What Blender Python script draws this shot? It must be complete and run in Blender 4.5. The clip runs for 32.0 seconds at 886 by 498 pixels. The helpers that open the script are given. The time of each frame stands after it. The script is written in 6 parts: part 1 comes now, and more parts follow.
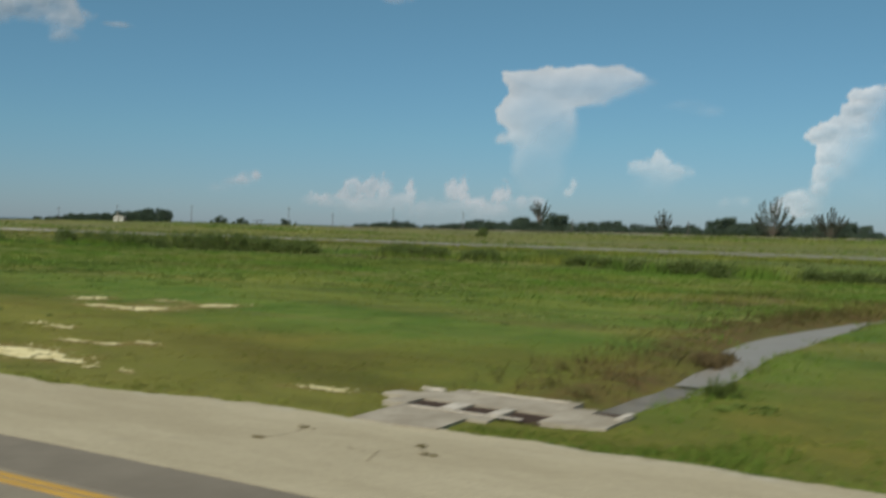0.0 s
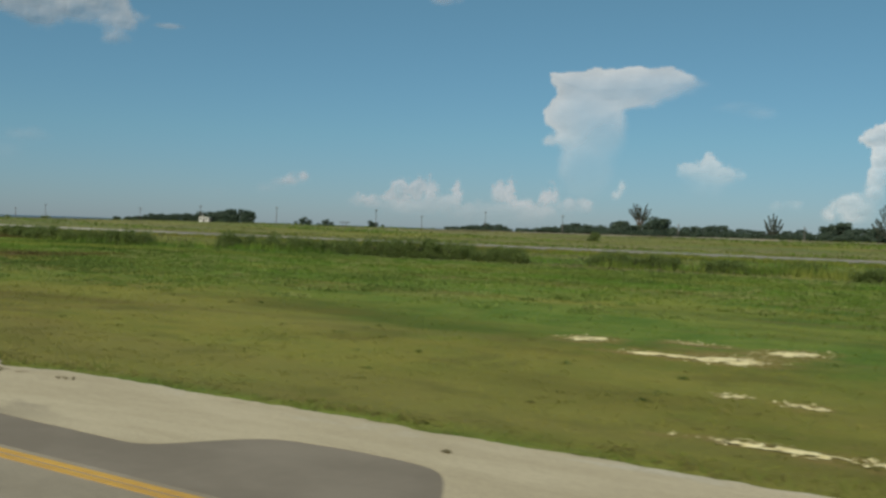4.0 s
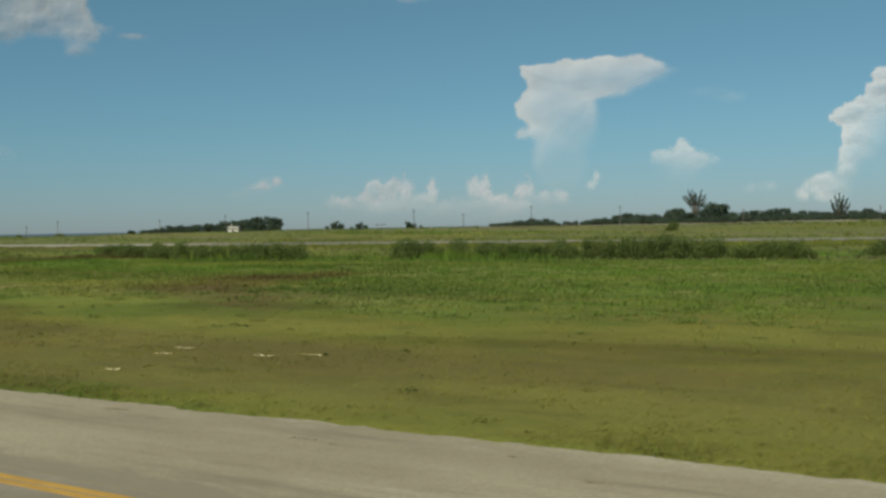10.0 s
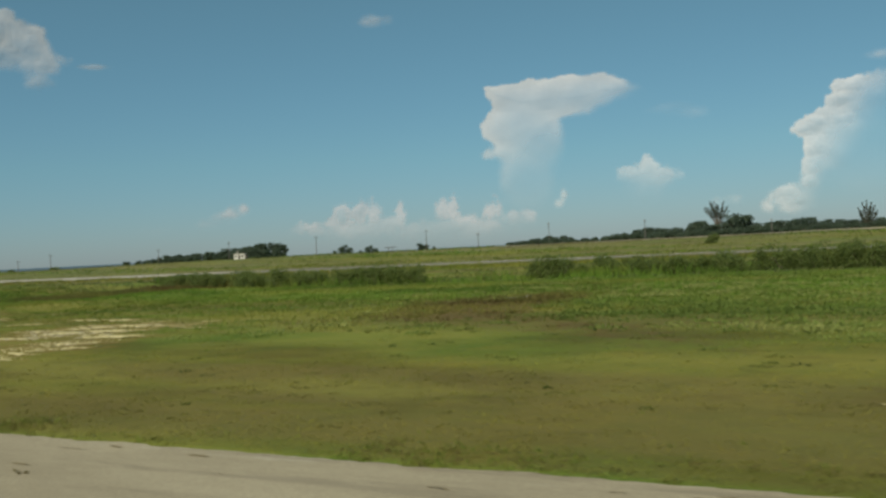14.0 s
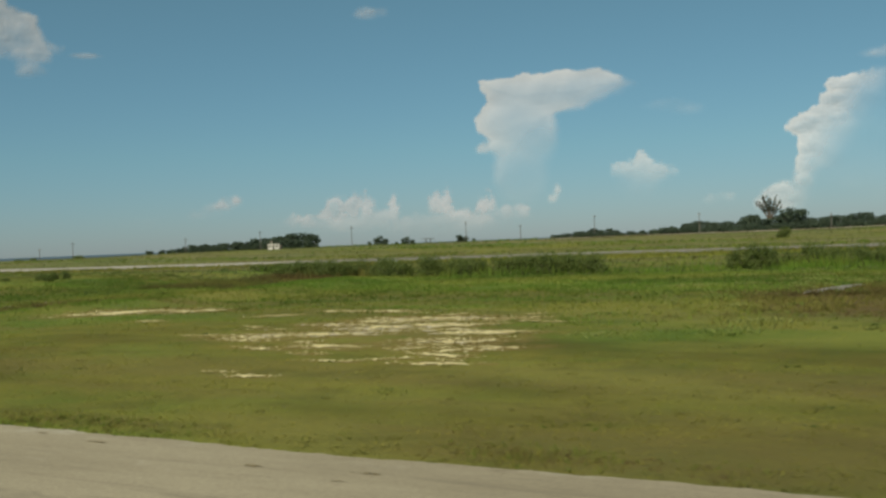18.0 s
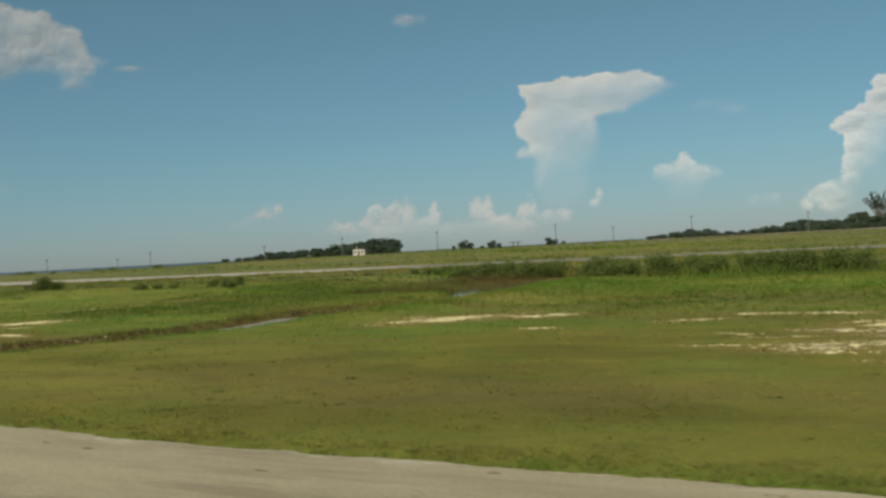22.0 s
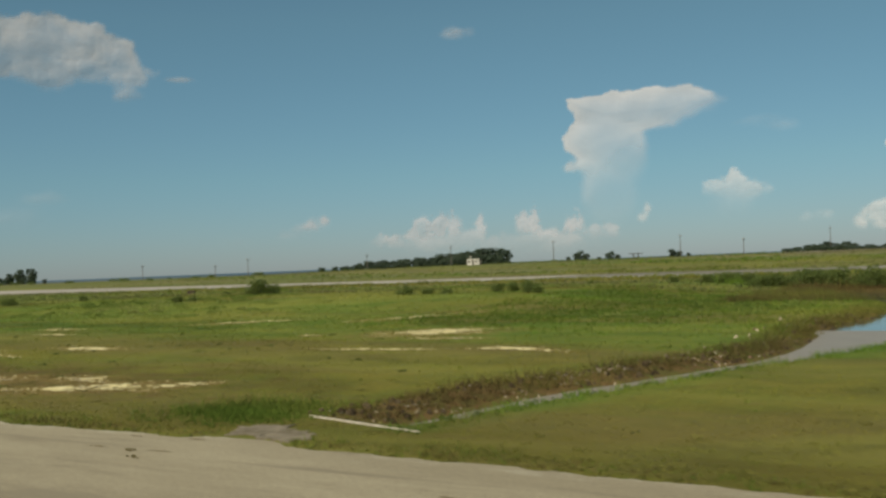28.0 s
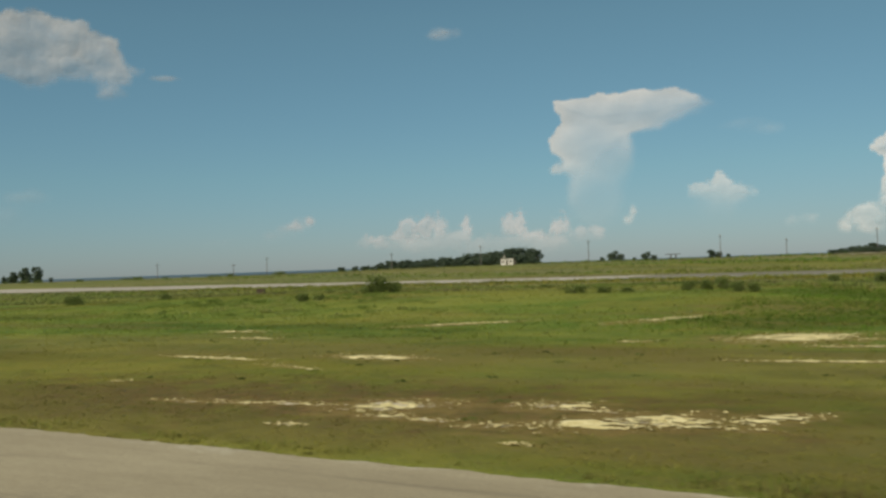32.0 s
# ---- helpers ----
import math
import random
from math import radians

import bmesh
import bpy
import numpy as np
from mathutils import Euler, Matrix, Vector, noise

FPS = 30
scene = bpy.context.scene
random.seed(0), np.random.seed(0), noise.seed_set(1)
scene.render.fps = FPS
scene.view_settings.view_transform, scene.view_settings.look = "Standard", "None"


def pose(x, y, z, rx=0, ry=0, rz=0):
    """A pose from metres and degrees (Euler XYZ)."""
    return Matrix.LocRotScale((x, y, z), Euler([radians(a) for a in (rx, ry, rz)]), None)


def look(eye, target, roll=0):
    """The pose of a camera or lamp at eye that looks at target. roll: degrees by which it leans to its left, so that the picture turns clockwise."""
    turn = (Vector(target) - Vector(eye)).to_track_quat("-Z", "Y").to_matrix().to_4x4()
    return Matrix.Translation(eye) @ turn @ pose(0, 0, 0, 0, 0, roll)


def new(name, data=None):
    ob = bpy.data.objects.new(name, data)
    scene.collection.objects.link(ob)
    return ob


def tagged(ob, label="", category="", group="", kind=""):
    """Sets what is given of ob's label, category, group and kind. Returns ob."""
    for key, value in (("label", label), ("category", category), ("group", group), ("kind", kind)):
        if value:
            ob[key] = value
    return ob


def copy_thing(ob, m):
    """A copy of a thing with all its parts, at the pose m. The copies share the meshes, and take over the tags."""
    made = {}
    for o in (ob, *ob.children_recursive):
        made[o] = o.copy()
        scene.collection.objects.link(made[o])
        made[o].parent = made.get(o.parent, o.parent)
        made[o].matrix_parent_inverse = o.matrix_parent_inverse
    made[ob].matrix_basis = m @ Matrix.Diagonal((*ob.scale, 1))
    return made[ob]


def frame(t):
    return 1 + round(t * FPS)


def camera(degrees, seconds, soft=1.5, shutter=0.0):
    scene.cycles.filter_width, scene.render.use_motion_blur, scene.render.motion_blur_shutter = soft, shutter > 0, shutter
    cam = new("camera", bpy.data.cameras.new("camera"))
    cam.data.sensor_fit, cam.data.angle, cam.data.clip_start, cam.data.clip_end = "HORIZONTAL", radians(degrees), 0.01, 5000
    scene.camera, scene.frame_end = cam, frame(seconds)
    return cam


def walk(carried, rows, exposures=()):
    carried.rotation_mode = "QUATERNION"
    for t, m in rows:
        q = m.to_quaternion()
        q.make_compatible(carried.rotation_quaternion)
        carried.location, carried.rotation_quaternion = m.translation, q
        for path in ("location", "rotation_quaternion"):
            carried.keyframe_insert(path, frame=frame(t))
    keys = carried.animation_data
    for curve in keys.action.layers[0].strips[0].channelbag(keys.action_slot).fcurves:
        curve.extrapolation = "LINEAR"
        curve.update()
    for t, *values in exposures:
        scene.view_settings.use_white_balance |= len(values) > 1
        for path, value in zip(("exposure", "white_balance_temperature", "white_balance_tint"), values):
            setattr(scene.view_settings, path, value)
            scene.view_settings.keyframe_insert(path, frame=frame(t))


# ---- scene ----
# ---------------------------------------------------------------- camera
EYE_H = 3.9
# seconds, x, y, heading left of +y, tilt, roll (degrees)
PATH = [
    (0, 0.00, -15.31, 30.804, -1.256, 1.412),
    (0.5, -3.38, -15.30, 33.027, -4.959, -1.169),
    (1, -6.42, -15.30, 32.331, -3.371, -5.551),
    (1.5, -9.44, -15.31, 33.657, -4.094, -3.588),
    (1.7, -10.66, -15.33, 32.083, -2.310, -2.838),
    (2, -12.48, -15.35, 32.391, -2.304, -1.888),
    (2.2, -13.67, -15.36, 31.364, -1.844, -1.780),
    (2.5, -15.45, -15.38, 32.208, -2.377, -1.392),
    (2.7, -16.63, -15.40, 32.159, -2.462, -1.200),
    (3, -18.41, -15.43, 32.685, -2.194, -2.196),
    (3.2, -19.58, -15.45, 31.670, -1.822, -0.266),
    (3.5, -21.34, -15.49, 32.307, -0.878, 2.329),
    (3.7, -22.52, -15.52, 32.528, -0.255, 2.393),
    (4, -24.29, -15.56, 33.205, -1.235, 1.822),
    (4.2, -25.47, -15.58, 33.604, -1.093, 1.877),
    (4.5, -27.25, -15.61, 33.942, -0.298, 1.277),
    (6.5, -38.57, -15.73, 34.981, -1.529, 0.115),
    (6.7, -39.70, -15.74, 34.394, -1.564, 0.432),
    (7, -41.40, -15.76, 32.857, -1.303, 3.144),
    (7.2, -42.54, -15.76, 32.968, -0.355, 2.177),
    (7.5, -44.24, -15.77, 32.661, 0.255, 0.935),
    (7.7, -45.38, -15.77, 32.368, 0.623, 0.880),
    (8, -47.09, -15.77, 33.033, -1.802, 1.294),
    (8.5, -49.93, -15.76, 32.933, -1.101, 0.368),
    (8.7, -51.08, -15.75, 32.153, -1.504, 0.175),
    (9, -52.80, -15.73, 32.465, -1.537, -0.365),
    (9.2, -53.95, -15.72, 31.824, -2.129, -0.248),
    (9.5, -55.68, -15.70, 31.934, -0.892, -0.441),
    (9.7, -56.82, -15.68, 31.901, 0.180, -0.760),
    (10, -58.53, -15.66, 31.596, -1.338, -1.066),
    (10.2, -59.67, -15.64, 30.907, -2.069, -1.095),
    (10.5, -61.37, -15.62, 30.586, -2.086, -0.990),
    (10.7, -62.49, -15.60, 32.093, -1.841, -1.806),
    (11, -64.16, -15.58, 31.353, -2.014, -2.058),
    (11.2, -65.28, -15.56, 30.086, -1.958, -2.184),
    (11.5, -66.95, -15.54, 31.571, -1.866, -2.786),
    (11.7, -68.07, -15.52, 30.974, -1.321, -3.042),
    (12, -69.76, -15.50, 31.426, -2.029, -3.994),
    (12.2, -70.90, -15.49, 29.995, -0.756, -3.194),
    (12.5, -72.62, -15.48, 28.718, -0.224, -2.325),
    (12.7, -73.76, -15.48, 28.157, 0.777, -2.645),
    (13, -75.47, -15.47, 29.231, 0.058, -2.443),
    (13.2, -76.59, -15.47, 29.627, -0.873, -2.331),
    (13.5, -78.28, -15.47, 29.842, -1.411, -2.244),
    (13.7, -79.40, -15.47, 29.804, -1.064, -2.560),
    (14, -81.08, -15.48, 29.575, -0.117, -2.858),
    (14.2, -82.21, -15.48, 29.783, -1.118, -2.665),
    (14.5, -83.91, -15.49, 30.302, -0.904, -2.190),
    (14.7, -85.04, -15.49, 31.575, -1.344, -1.777),
    (15, -86.74, -15.49, 32.656, -1.350, -0.931),
    (15.2, -87.88, -15.49, 31.865, -0.683, -0.569),
    (15.5, -89.58, -15.49, 30.902, 0.580, -0.136),
    (17.5, -101.13, -15.34, 28.768, -0.311, -2.138),
    (17.7, -102.24, -15.33, 29.064, -0.134, -2.236),
    (18, -103.91, -15.31, 28.935, -0.485, -2.243),
    (18.2, -105.01, -15.30, 28.969, -0.750, -2.056),
    (18.5, -106.65, -15.29, 29.193, -0.362, -1.831),
    (18.7, -107.75, -15.29, 29.696, 0.048, -1.950),
    (19, -109.40, -15.28, 30.143, -0.354, -2.426),
    (19.2, -110.50, -15.28, 30.089, -1.557, -2.344),
    (19.5, -112.16, -15.28, 30.310, -0.353, -2.720),
    (19.7, -113.26, -15.29, 30.353, -0.476, -2.778),
    (20, -114.90, -15.30, 30.447, -0.532, -2.831),
    (20.2, -115.99, -15.31, 30.592, -0.505, -2.727),
    (20.5, -117.63, -15.32, 30.288, -0.671, -2.601),
    (20.7, -118.73, -15.34, 29.678, 0.554, -2.764),
    (21, -120.38, -15.36, 28.842, 1.680, -2.761),
    (21.2, -121.48, -15.38, 29.177, 1.200, -2.787),
    (21.5, -123.13, -15.40, 29.696, 0.809, -3.003),
    (21.7, -124.20, -15.42, 30.838, 0.580, -3.093),
    (22, -125.81, -15.44, 31.063, -0.034, -3.049),
    (22.2, -126.85, -15.45, 31.061, 0.091, -2.799),
    (22.5, -128.41, -15.47, 30.864, 0.449, -2.626),
    (22.7, -129.48, -15.49, 30.968, 0.496, -3.054),
    (23, -131.08, -15.51, 30.976, 1.180, -3.565),
    (23.2, -132.16, -15.53, 31.922, 0.416, -3.622),
    (23.5, -133.78, -15.55, 32.183, 0.508, -3.543),
    (23.7, -134.88, -15.57, 32.109, 0.638, -3.709),
    (24, -136.53, -15.60, 32.308, 0.300, -3.871),
    (24.2, -137.64, -15.62, 32.422, 0.211, -3.947),
    (24.5, -139.30, -15.66, 32.728, 0.454, -4.130),
    (24.7, -140.38, -15.68, 32.920, 0.536, -3.861),
    (25, -142.01, -15.71, 32.558, 0.545, -3.310),
    (25.2, -143.07, -15.73, 32.193, 0.836, -3.334),
    (25.5, -144.66, -15.76, 32.362, 0.653, -3.126),
    (25.7, -145.71, -15.78, 32.100, 0.976, -3.283),
    (26, -147.28, -15.82, 33.611, -0.067, -3.400),
    (26.2, -148.33, -15.84, 33.838, 0.199, -3.433),
    (26.5, -149.91, -15.87, 34.478, -0.539, -3.378),
    (28.5, -160.60, -16.04, 33.009, 1.085, -2.051),
    (28.7, -161.69, -16.04, 33.222, 0.919, -1.840),
    (29, -163.32, -16.03, 33.437, 1.026, -1.975),
    (29.2, -164.38, -16.02, 33.446, 0.469, -1.778),
    (29.5, -165.97, -16.01, 32.238, 0.276, -1.522),
    (29.7, -167.01, -15.99, 31.829, 0.409, -1.537),
    (30, -168.58, -15.97, 31.440, 0.317, -1.600),
    (30.2, -169.61, -15.95, 31.542, 0.564, -2.077),
    (30.5, -171.16, -15.91, 31.884, 0.590, -2.703),
    (30.7, -172.20, -15.88, 31.604, 0.436, -2.501),
    (31, -173.76, -15.83, 31.851, 0.419, -2.383),
    (31.2, -174.81, -15.79, 31.809, 0.420, -2.489),
    (31.5, -176.39, -15.74, 31.953, 0.765, -2.568),
    (31.7, -177.46, -15.70, 31.844, 0.820, -2.310),
    (32, -179.06, -15.64, 32.253, 0.903, -2.000),
]


def row(t, x, y, yaw, tilt, roll):
    a, b = radians(yaw), radians(tilt)
    way = Vector((-math.sin(a) * math.cos(b), math.cos(a) * math.cos(b), math.sin(b)))
    eye = Vector((x, y, EYE_H))
    return t, look(eye, eye + way * 100, roll)


cam = camera(47.89, 32.0, soft=2.7, shutter=0.4)
walk(cam, [row(*r) for r in PATH], exposures=[(0, -0.20, 6150, 10), (4, -0.20, 6240, 9), (9, -0.20, 6440, 7), (13, -0.20, 6560, 6), (18, -0.20, 6780, 7), (26, -0.20, 6950, 10), (32, -0.20, 6950, 10)])

# ---------------------------------------------------------------- sky and sun
SUN_EL, SUN_AZ = radians(46), radians(177)      # azimuth clockwise from +y: behind the aircraft's window, to its front
world = bpy.data.worlds.new("sky")
scene.world = world
world.use_nodes = True
wn = world.node_tree
sky = wn.nodes.new("ShaderNodeTexSky")
sky.sky_type = "NISHITA"
sky.sun_disc = False
sky.sun_elevation, sky.sun_rotation = SUN_EL, SUN_AZ
sky.altitude, sky.air_density, sky.dust_density, sky.ozone_density = 0, 1.0, 0.15, 3.0
wn.nodes["Background"].inputs["Strength"].default_value = 0.085
aim = wn.nodes.new("ShaderNodeTexCoord")
split = wn.nodes.new("ShaderNodeSeparateXYZ")
air = wn.nodes.new("ShaderNodeValToRGB")                    # humid tropical air: duller and bluer toward the horizon
air.color_ramp.elements[0].position, air.color_ramp.elements[0].color = 0.0, (0.44, 0.58, 0.835, 1)
air.color_ramp.elements[1].position, air.color_ramp.elements[1].color = 0.24, (0.69, 0.925, 0.83, 1)
mid = air.color_ramp.elements.new(0.09)
mid.color = (0.54, 0.76, 0.82, 1)
tint = wn.nodes.new("ShaderNodeMix")
tint.data_type, tint.blend_type = "RGBA", "MULTIPLY"
tint.inputs["Factor"].default_value = 1.0
wn.links.new(aim.outputs["Generated"], split.inputs[0])
wn.links.new(split.outputs["Z"], air.inputs["Fac"])
wn.links.new(sky.outputs["Color"], tint.inputs[6])
wn.links.new(air.outputs["Color"], tint.inputs[7])
wn.links.new(tint.outputs[2], wn.nodes["Background"].inputs["Color"])

sun_data = bpy.data.lights.new("sun", "SUN")
sun_data.energy, sun_data.angle, sun_data.color = 4.2, radians(0.6), (1.0, 0.94, 0.84)
sun = new("sun", sun_data)
sun_dir = Vector((math.sin(SUN_AZ) * math.cos(SUN_EL), math.cos(SUN_AZ) * math.cos(SUN_EL), math.sin(SUN_EL)))
sun.matrix_world = look(sun_dir * 200, (0, 0, 0))


# ---------------------------------------------------------------- material helpers
class Mat:
    """A Principled material with short ways to add nodes."""

    def __init__(self, name, rough=0.85, spec=0.3, metal=0.0):
        self.m = bpy.data.materials.new(name)
        self.m.use_nodes = True
        self.t = self.m.node_tree
        self.b = self.t.nodes["Principled BSDF"]
        self.b.inputs["Roughness"].default_value = rough
        self.b.inputs["Specular IOR Level"].default_value = spec
        self.b.inputs["Metallic"].default_value = metal
        self.xyz = self.t.nodes.new("ShaderNodeTexCoord").outputs["Object"]

    def put(self, socket, value):
        if hasattr(value, "links"):
            self.t.links.new(value, socket)
        else:
            socket.default_value = value

    def noise(self, scale, detail=5.0, rough=0.6, stretch=None, warp=0.0):
        n = self.t.nodes.new("ShaderNodeTexNoise")
        n.inputs["Scale"].default_value = scale
        n.inputs["Detail"].default_value = detail
        n.inputs["Roughness"].default_value = rough
        n.inputs["Distortion"].default_value = warp
        src = self.xyz
        if stretch:
            mp = self.t.nodes.new("ShaderNodeMapping")
            mp.inputs["Scale"].default_value = stretch
            self.t.links.new(src, mp.inputs["Vector"])
            src = mp.outputs["Vector"]
        self.t.links.new(src, n.inputs["Vector"])
        return n.outputs["Fac"]

    def band(self, v, lo, hi):
        n = self.t.nodes.new("ShaderNodeMapRange")
        n.interpolation_type = "SMOOTHSTEP"
        self.put(n.inputs["Value"], v)
        n.inputs["From Min"].default_value, n.inputs["From Max"].default_value = lo, hi
        return n.outputs["Result"]

    def math(self, op, a, b=0.0):
        n = self.t.nodes.new("ShaderNodeMath")
        n.operation = op
        self.put(n.inputs[0], a)
        self.put(n.inputs[1], b)
        return n.outputs[0]

    def attr(self, name):
        n = self.t.nodes.new("ShaderNodeAttribute")
        n.attribute_name = name
        return n.outputs["Fac"]

    def mix(self, fac, a, b):
        n = self.t.nodes.new("ShaderNodeMix")
        n.data_type = "RGBA"
        self.put(n.inputs["Factor"], fac)
        for socket, v in ((n.inputs[6], a), (n.inputs[7], b)):
            self.put(socket, v if hasattr(v, "links") else (*v, 1.0))
        return n.outputs[2]

    def island(self):
        return self.t.nodes.new("ShaderNodeNewGeometry").outputs["Random Per Island"]

    def each(self):
        return self.t.nodes.new("ShaderNodeObjectInfo").outputs["Random"]

    def colour(self, c):
        self.put(self.b.inputs["Base Color"], c if hasattr(c, "links") else (*c, 1.0))

    def bump(self, height, strength=0.4, distance=0.02):
        n = self.t.nodes.new("ShaderNodeBump")
        n.inputs["Strength"].default_value, n.inputs["Distance"].default_value = strength, distance
        self.t.links.new(height, n.inputs["Height"])
        self.t.links.new(n.outputs["Normal"], self.b.inputs["Normal"])

    def leafy(self, share=0.3):
        """Lets a share of the light through thin leaves."""
        tr = self.t.nodes.new("ShaderNodeBsdfTranslucent")
        base = self.b.inputs["Base Color"]
        if base.is_linked:
            self.t.links.new(base.links[0].from_socket, tr.inputs["Color"])
        else:
            tr.inputs["Color"].default_value = base.default_value
        mx = self.t.nodes.new("ShaderNodeMixShader")
        mx.inputs[0].default_value = share
        out = self.t.nodes["Material Output"].inputs["Surface"]
        self.t.links.new(self.b.outputs[0], mx.inputs[1])
        self.t.links.new(tr.outputs[0], mx.inputs[2])
        self.t.links.new(mx.outputs[0], out)
        return self


# ---- ground: lush and dry grass, brown wet ground, bare limestone sand
g = Mat("grass_ground", 0.95, 0.1)
lush = g.math("ADD", g.attr("lush"), g.math("MULTIPLY", g.math("SUBTRACT", g.noise(0.11, 6, 0.65), 0.5), 1.5))
lush = g.band(lush, 0.15, 0.95)
fine = g.noise(7.0, 6, 0.75)
col = g.mix(lush, g.mix(g.band(g.noise(0.35, 6, 0.7), 0.38, 0.66), (0.222, 0.200, 0.038), (0.152, 0.170, 0.030)),
            g.mix(g.band(g.noise(0.25, 6, 0.7), 0.38, 0.64), (0.110, 0.182, 0.027), (0.188, 0.240, 0.042)))
col = g.mix(g.math("MULTIPLY", g.band(fine, 0.42, 0.68), 0.45), col, g.mix(lush, (0.135, 0.116, 0.020), (0.078, 0.108, 0.014)))
col = g.mix(g.math("MULTIPLY", g.band(g.noise(0.9, 7, 0.75), 0.60, 0.72), 0.55), col, (0.17, 0.115, 0.045))
col = g.mix(g.math("MULTIPLY", g.band(g.noise(0.075, 5, 0.6, (0.6, 1.3, 1)), 0.48, 0.62), 0.68), col, g.mix(lush, (0.115, 0.098, 0.022), (0.060, 0.105, 0.014)))
col = g.mix(g.math("MULTIPLY", g.band(g.noise(0.05, 6, 0.65, (0.22, 1.6, 1)), 0.48, 0.58), 0.58), col, (0.190, 0.150, 0.050))
col = g.mix(g.math("MULTIPLY", g.band(g.noise(0.085, 4, 0.55, (0.45, 1.1, 1), 0.5), 0.47, 0.64), 0.52), col, (0.270, 0.262, 0.054))
col = g.mix(g.math("MULTIPLY", g.band(g.noise(0.36, 7, 0.72, (0.75, 1.0, 1), 0.5), 0.50, 0.66), 0.50), col, g.mix(lush, (0.118, 0.110, 0.026), (0.078, 0.116, 0.018)))
col = g.mix(g.math("MULTIPLY", g.band(g.noise(1.7, 7, 0.75, (0.5, 1.2, 1)), 0.57, 0.70), 0.5), col, (0.205, 0.150, 0.062))
# duller, streaky tone mixed in over the far field
col = g.mix(g.math("MULTIPLY", g.attr("far_dull"), g.band(g.noise(0.02, 6, 0.65, (0.3, 1.4, 1)), 0.30, 0.60)), col, g.mix(g.band(g.noise(0.05, 6, 0.7, (0.15, 1.6, 1)), 0.42, 0.60), (0.205, 0.190, 0.082), (0.118, 0.142, 0.048)))
brown = g.band(g.math("ADD", g.attr("brown"), g.math("MULTIPLY", g.math("SUBTRACT", g.noise(0.6, 6, 0.7), 0.5), 1.3)), 0.35, 0.9)
col = g.mix(g.math("MULTIPLY", brown, 0.85), col, g.mix(g.band(g.noise(1.6, 5, 0.7), 0.4, 0.6), (0.165, 0.094, 0.042), (0.112, 0.094, 0.032)))
bare = g.math("ADD", g.attr("bare"), g.math("MULTIPLY", g.math("SUBTRACT", g.noise(1.3, 9, 0.75, (0.8, 1.1, 1.0)), 0.5), 2.6))
col = g.mix(g.math("MULTIPLY", g.band(bare, 0.25, 0.75), 0.70), col, (0.26, 0.185, 0.062))
col = g.mix(g.band(bare, 0.98, 1.08), col, g.mix(g.noise(5.0, 4, 0.6), (0.62, 0.53, 0.36), (0.80, 0.72, 0.55)))
g.colour(col)
g.bump(g.math("ADD", fine, g.noise(1.5, 5, 0.7)), 0.8, 0.10)
M_GROUND = g.m


def grass_mat(name, dry, green, dark):
    """Blades that vary one by one, from dry to green with how lush the place is."""
    a = Mat(name, 0.75, 0.15)
    lu = a.band(a.math("ADD", a.attr("lush"), a.math("MULTIPLY", a.math("SUBTRACT", a.noise(0.11, 6, 0.65), 0.5), 1.5)), 0.15, 0.95)
    c = a.mix(lu, a.mix(a.band(a.noise(0.35, 6, 0.7), 0.38, 0.66), dry, tuple(0.5 * (p + q) for p, q in zip(dry, green))), green)
    c = a.mix(a.math("MULTIPLY", a.band(a.noise(0.05, 6, 0.65, (0.22, 1.6, 1)), 0.48, 0.58), 0.58), c, tuple(v * q for v, q in zip(dry, (1.0, 0.86, 1.1))))
    c = a.mix(a.math("MULTIPLY", a.band(a.noise(0.075, 5, 0.6, (0.6, 1.3, 1)), 0.48, 0.62), 0.68), c, dark)
    c = a.mix(a.math("MULTIPLY", a.band(a.noise(0.36, 7, 0.72, (0.75, 1.0, 1), 0.5), 0.50, 0.66), 0.5), c, dark)
    c = a.mix(a.math("MULTIPLY", a.band(a.noise(0.9, 7, 0.75), 0.56, 0.70), 0.6), c, (0.20, 0.145, 0.055))
    c = a.mix(a.math("MULTIPLY", a.band(a.math("ADD", a.attr("brown"), a.math("MULTIPLY", a.math("SUBTRACT", a.noise(0.6, 6, 0.7), 0.5), 1.3)), 0.35, 0.9), 0.75), c, (0.125, 0.082, 0.032))
    parched = a.math("ADD", a.attr("bare"), a.math("MULTIPLY", a.math("SUBTRACT", a.noise(1.3, 9, 0.75, (0.8, 1.1, 1.0)), 0.5), 2.0))
    c = a.mix(a.math("MULTIPLY", a.band(parched, 0.25, 0.75), 0.7), c, (0.320, 0.235, 0.080))
    c = a.mix(a.math("MULTIPLY", a.band(a.noise(0.085, 4, 0.55, (0.45, 1.1, 1), 0.5), 0.47, 0.64), 0.52), c, (0.355, 0.345, 0.070))
    c = a.mix(a.math("MULTIPLY", a.band(a.island(), 0.45, 1.0), 0.38), c, dark)
    a.colour(c)
    return a.leafy(0.35).m


M_GRASS = grass_mat("grass_blades", (0.318, 0.292, 0.056), (0.190, 0.266, 0.042), (0.132, 0.142, 0.026))
M_FAR = grass_mat("far_blades", (0.225, 0.215, 0.082), (0.150, 0.196, 0.060), (0.112, 0.125, 0.040))
M_WEED = grass_mat("weed_blades", (0.200, 0.240, 0.038), (0.165, 0.275, 0.036), (0.085, 0.138, 0.020))
M_REED = grass_mat("dry_reed_blades", (0.185, 0.140, 0.048), (0.150, 0.165, 0.038), (0.100, 0.078, 0.028))


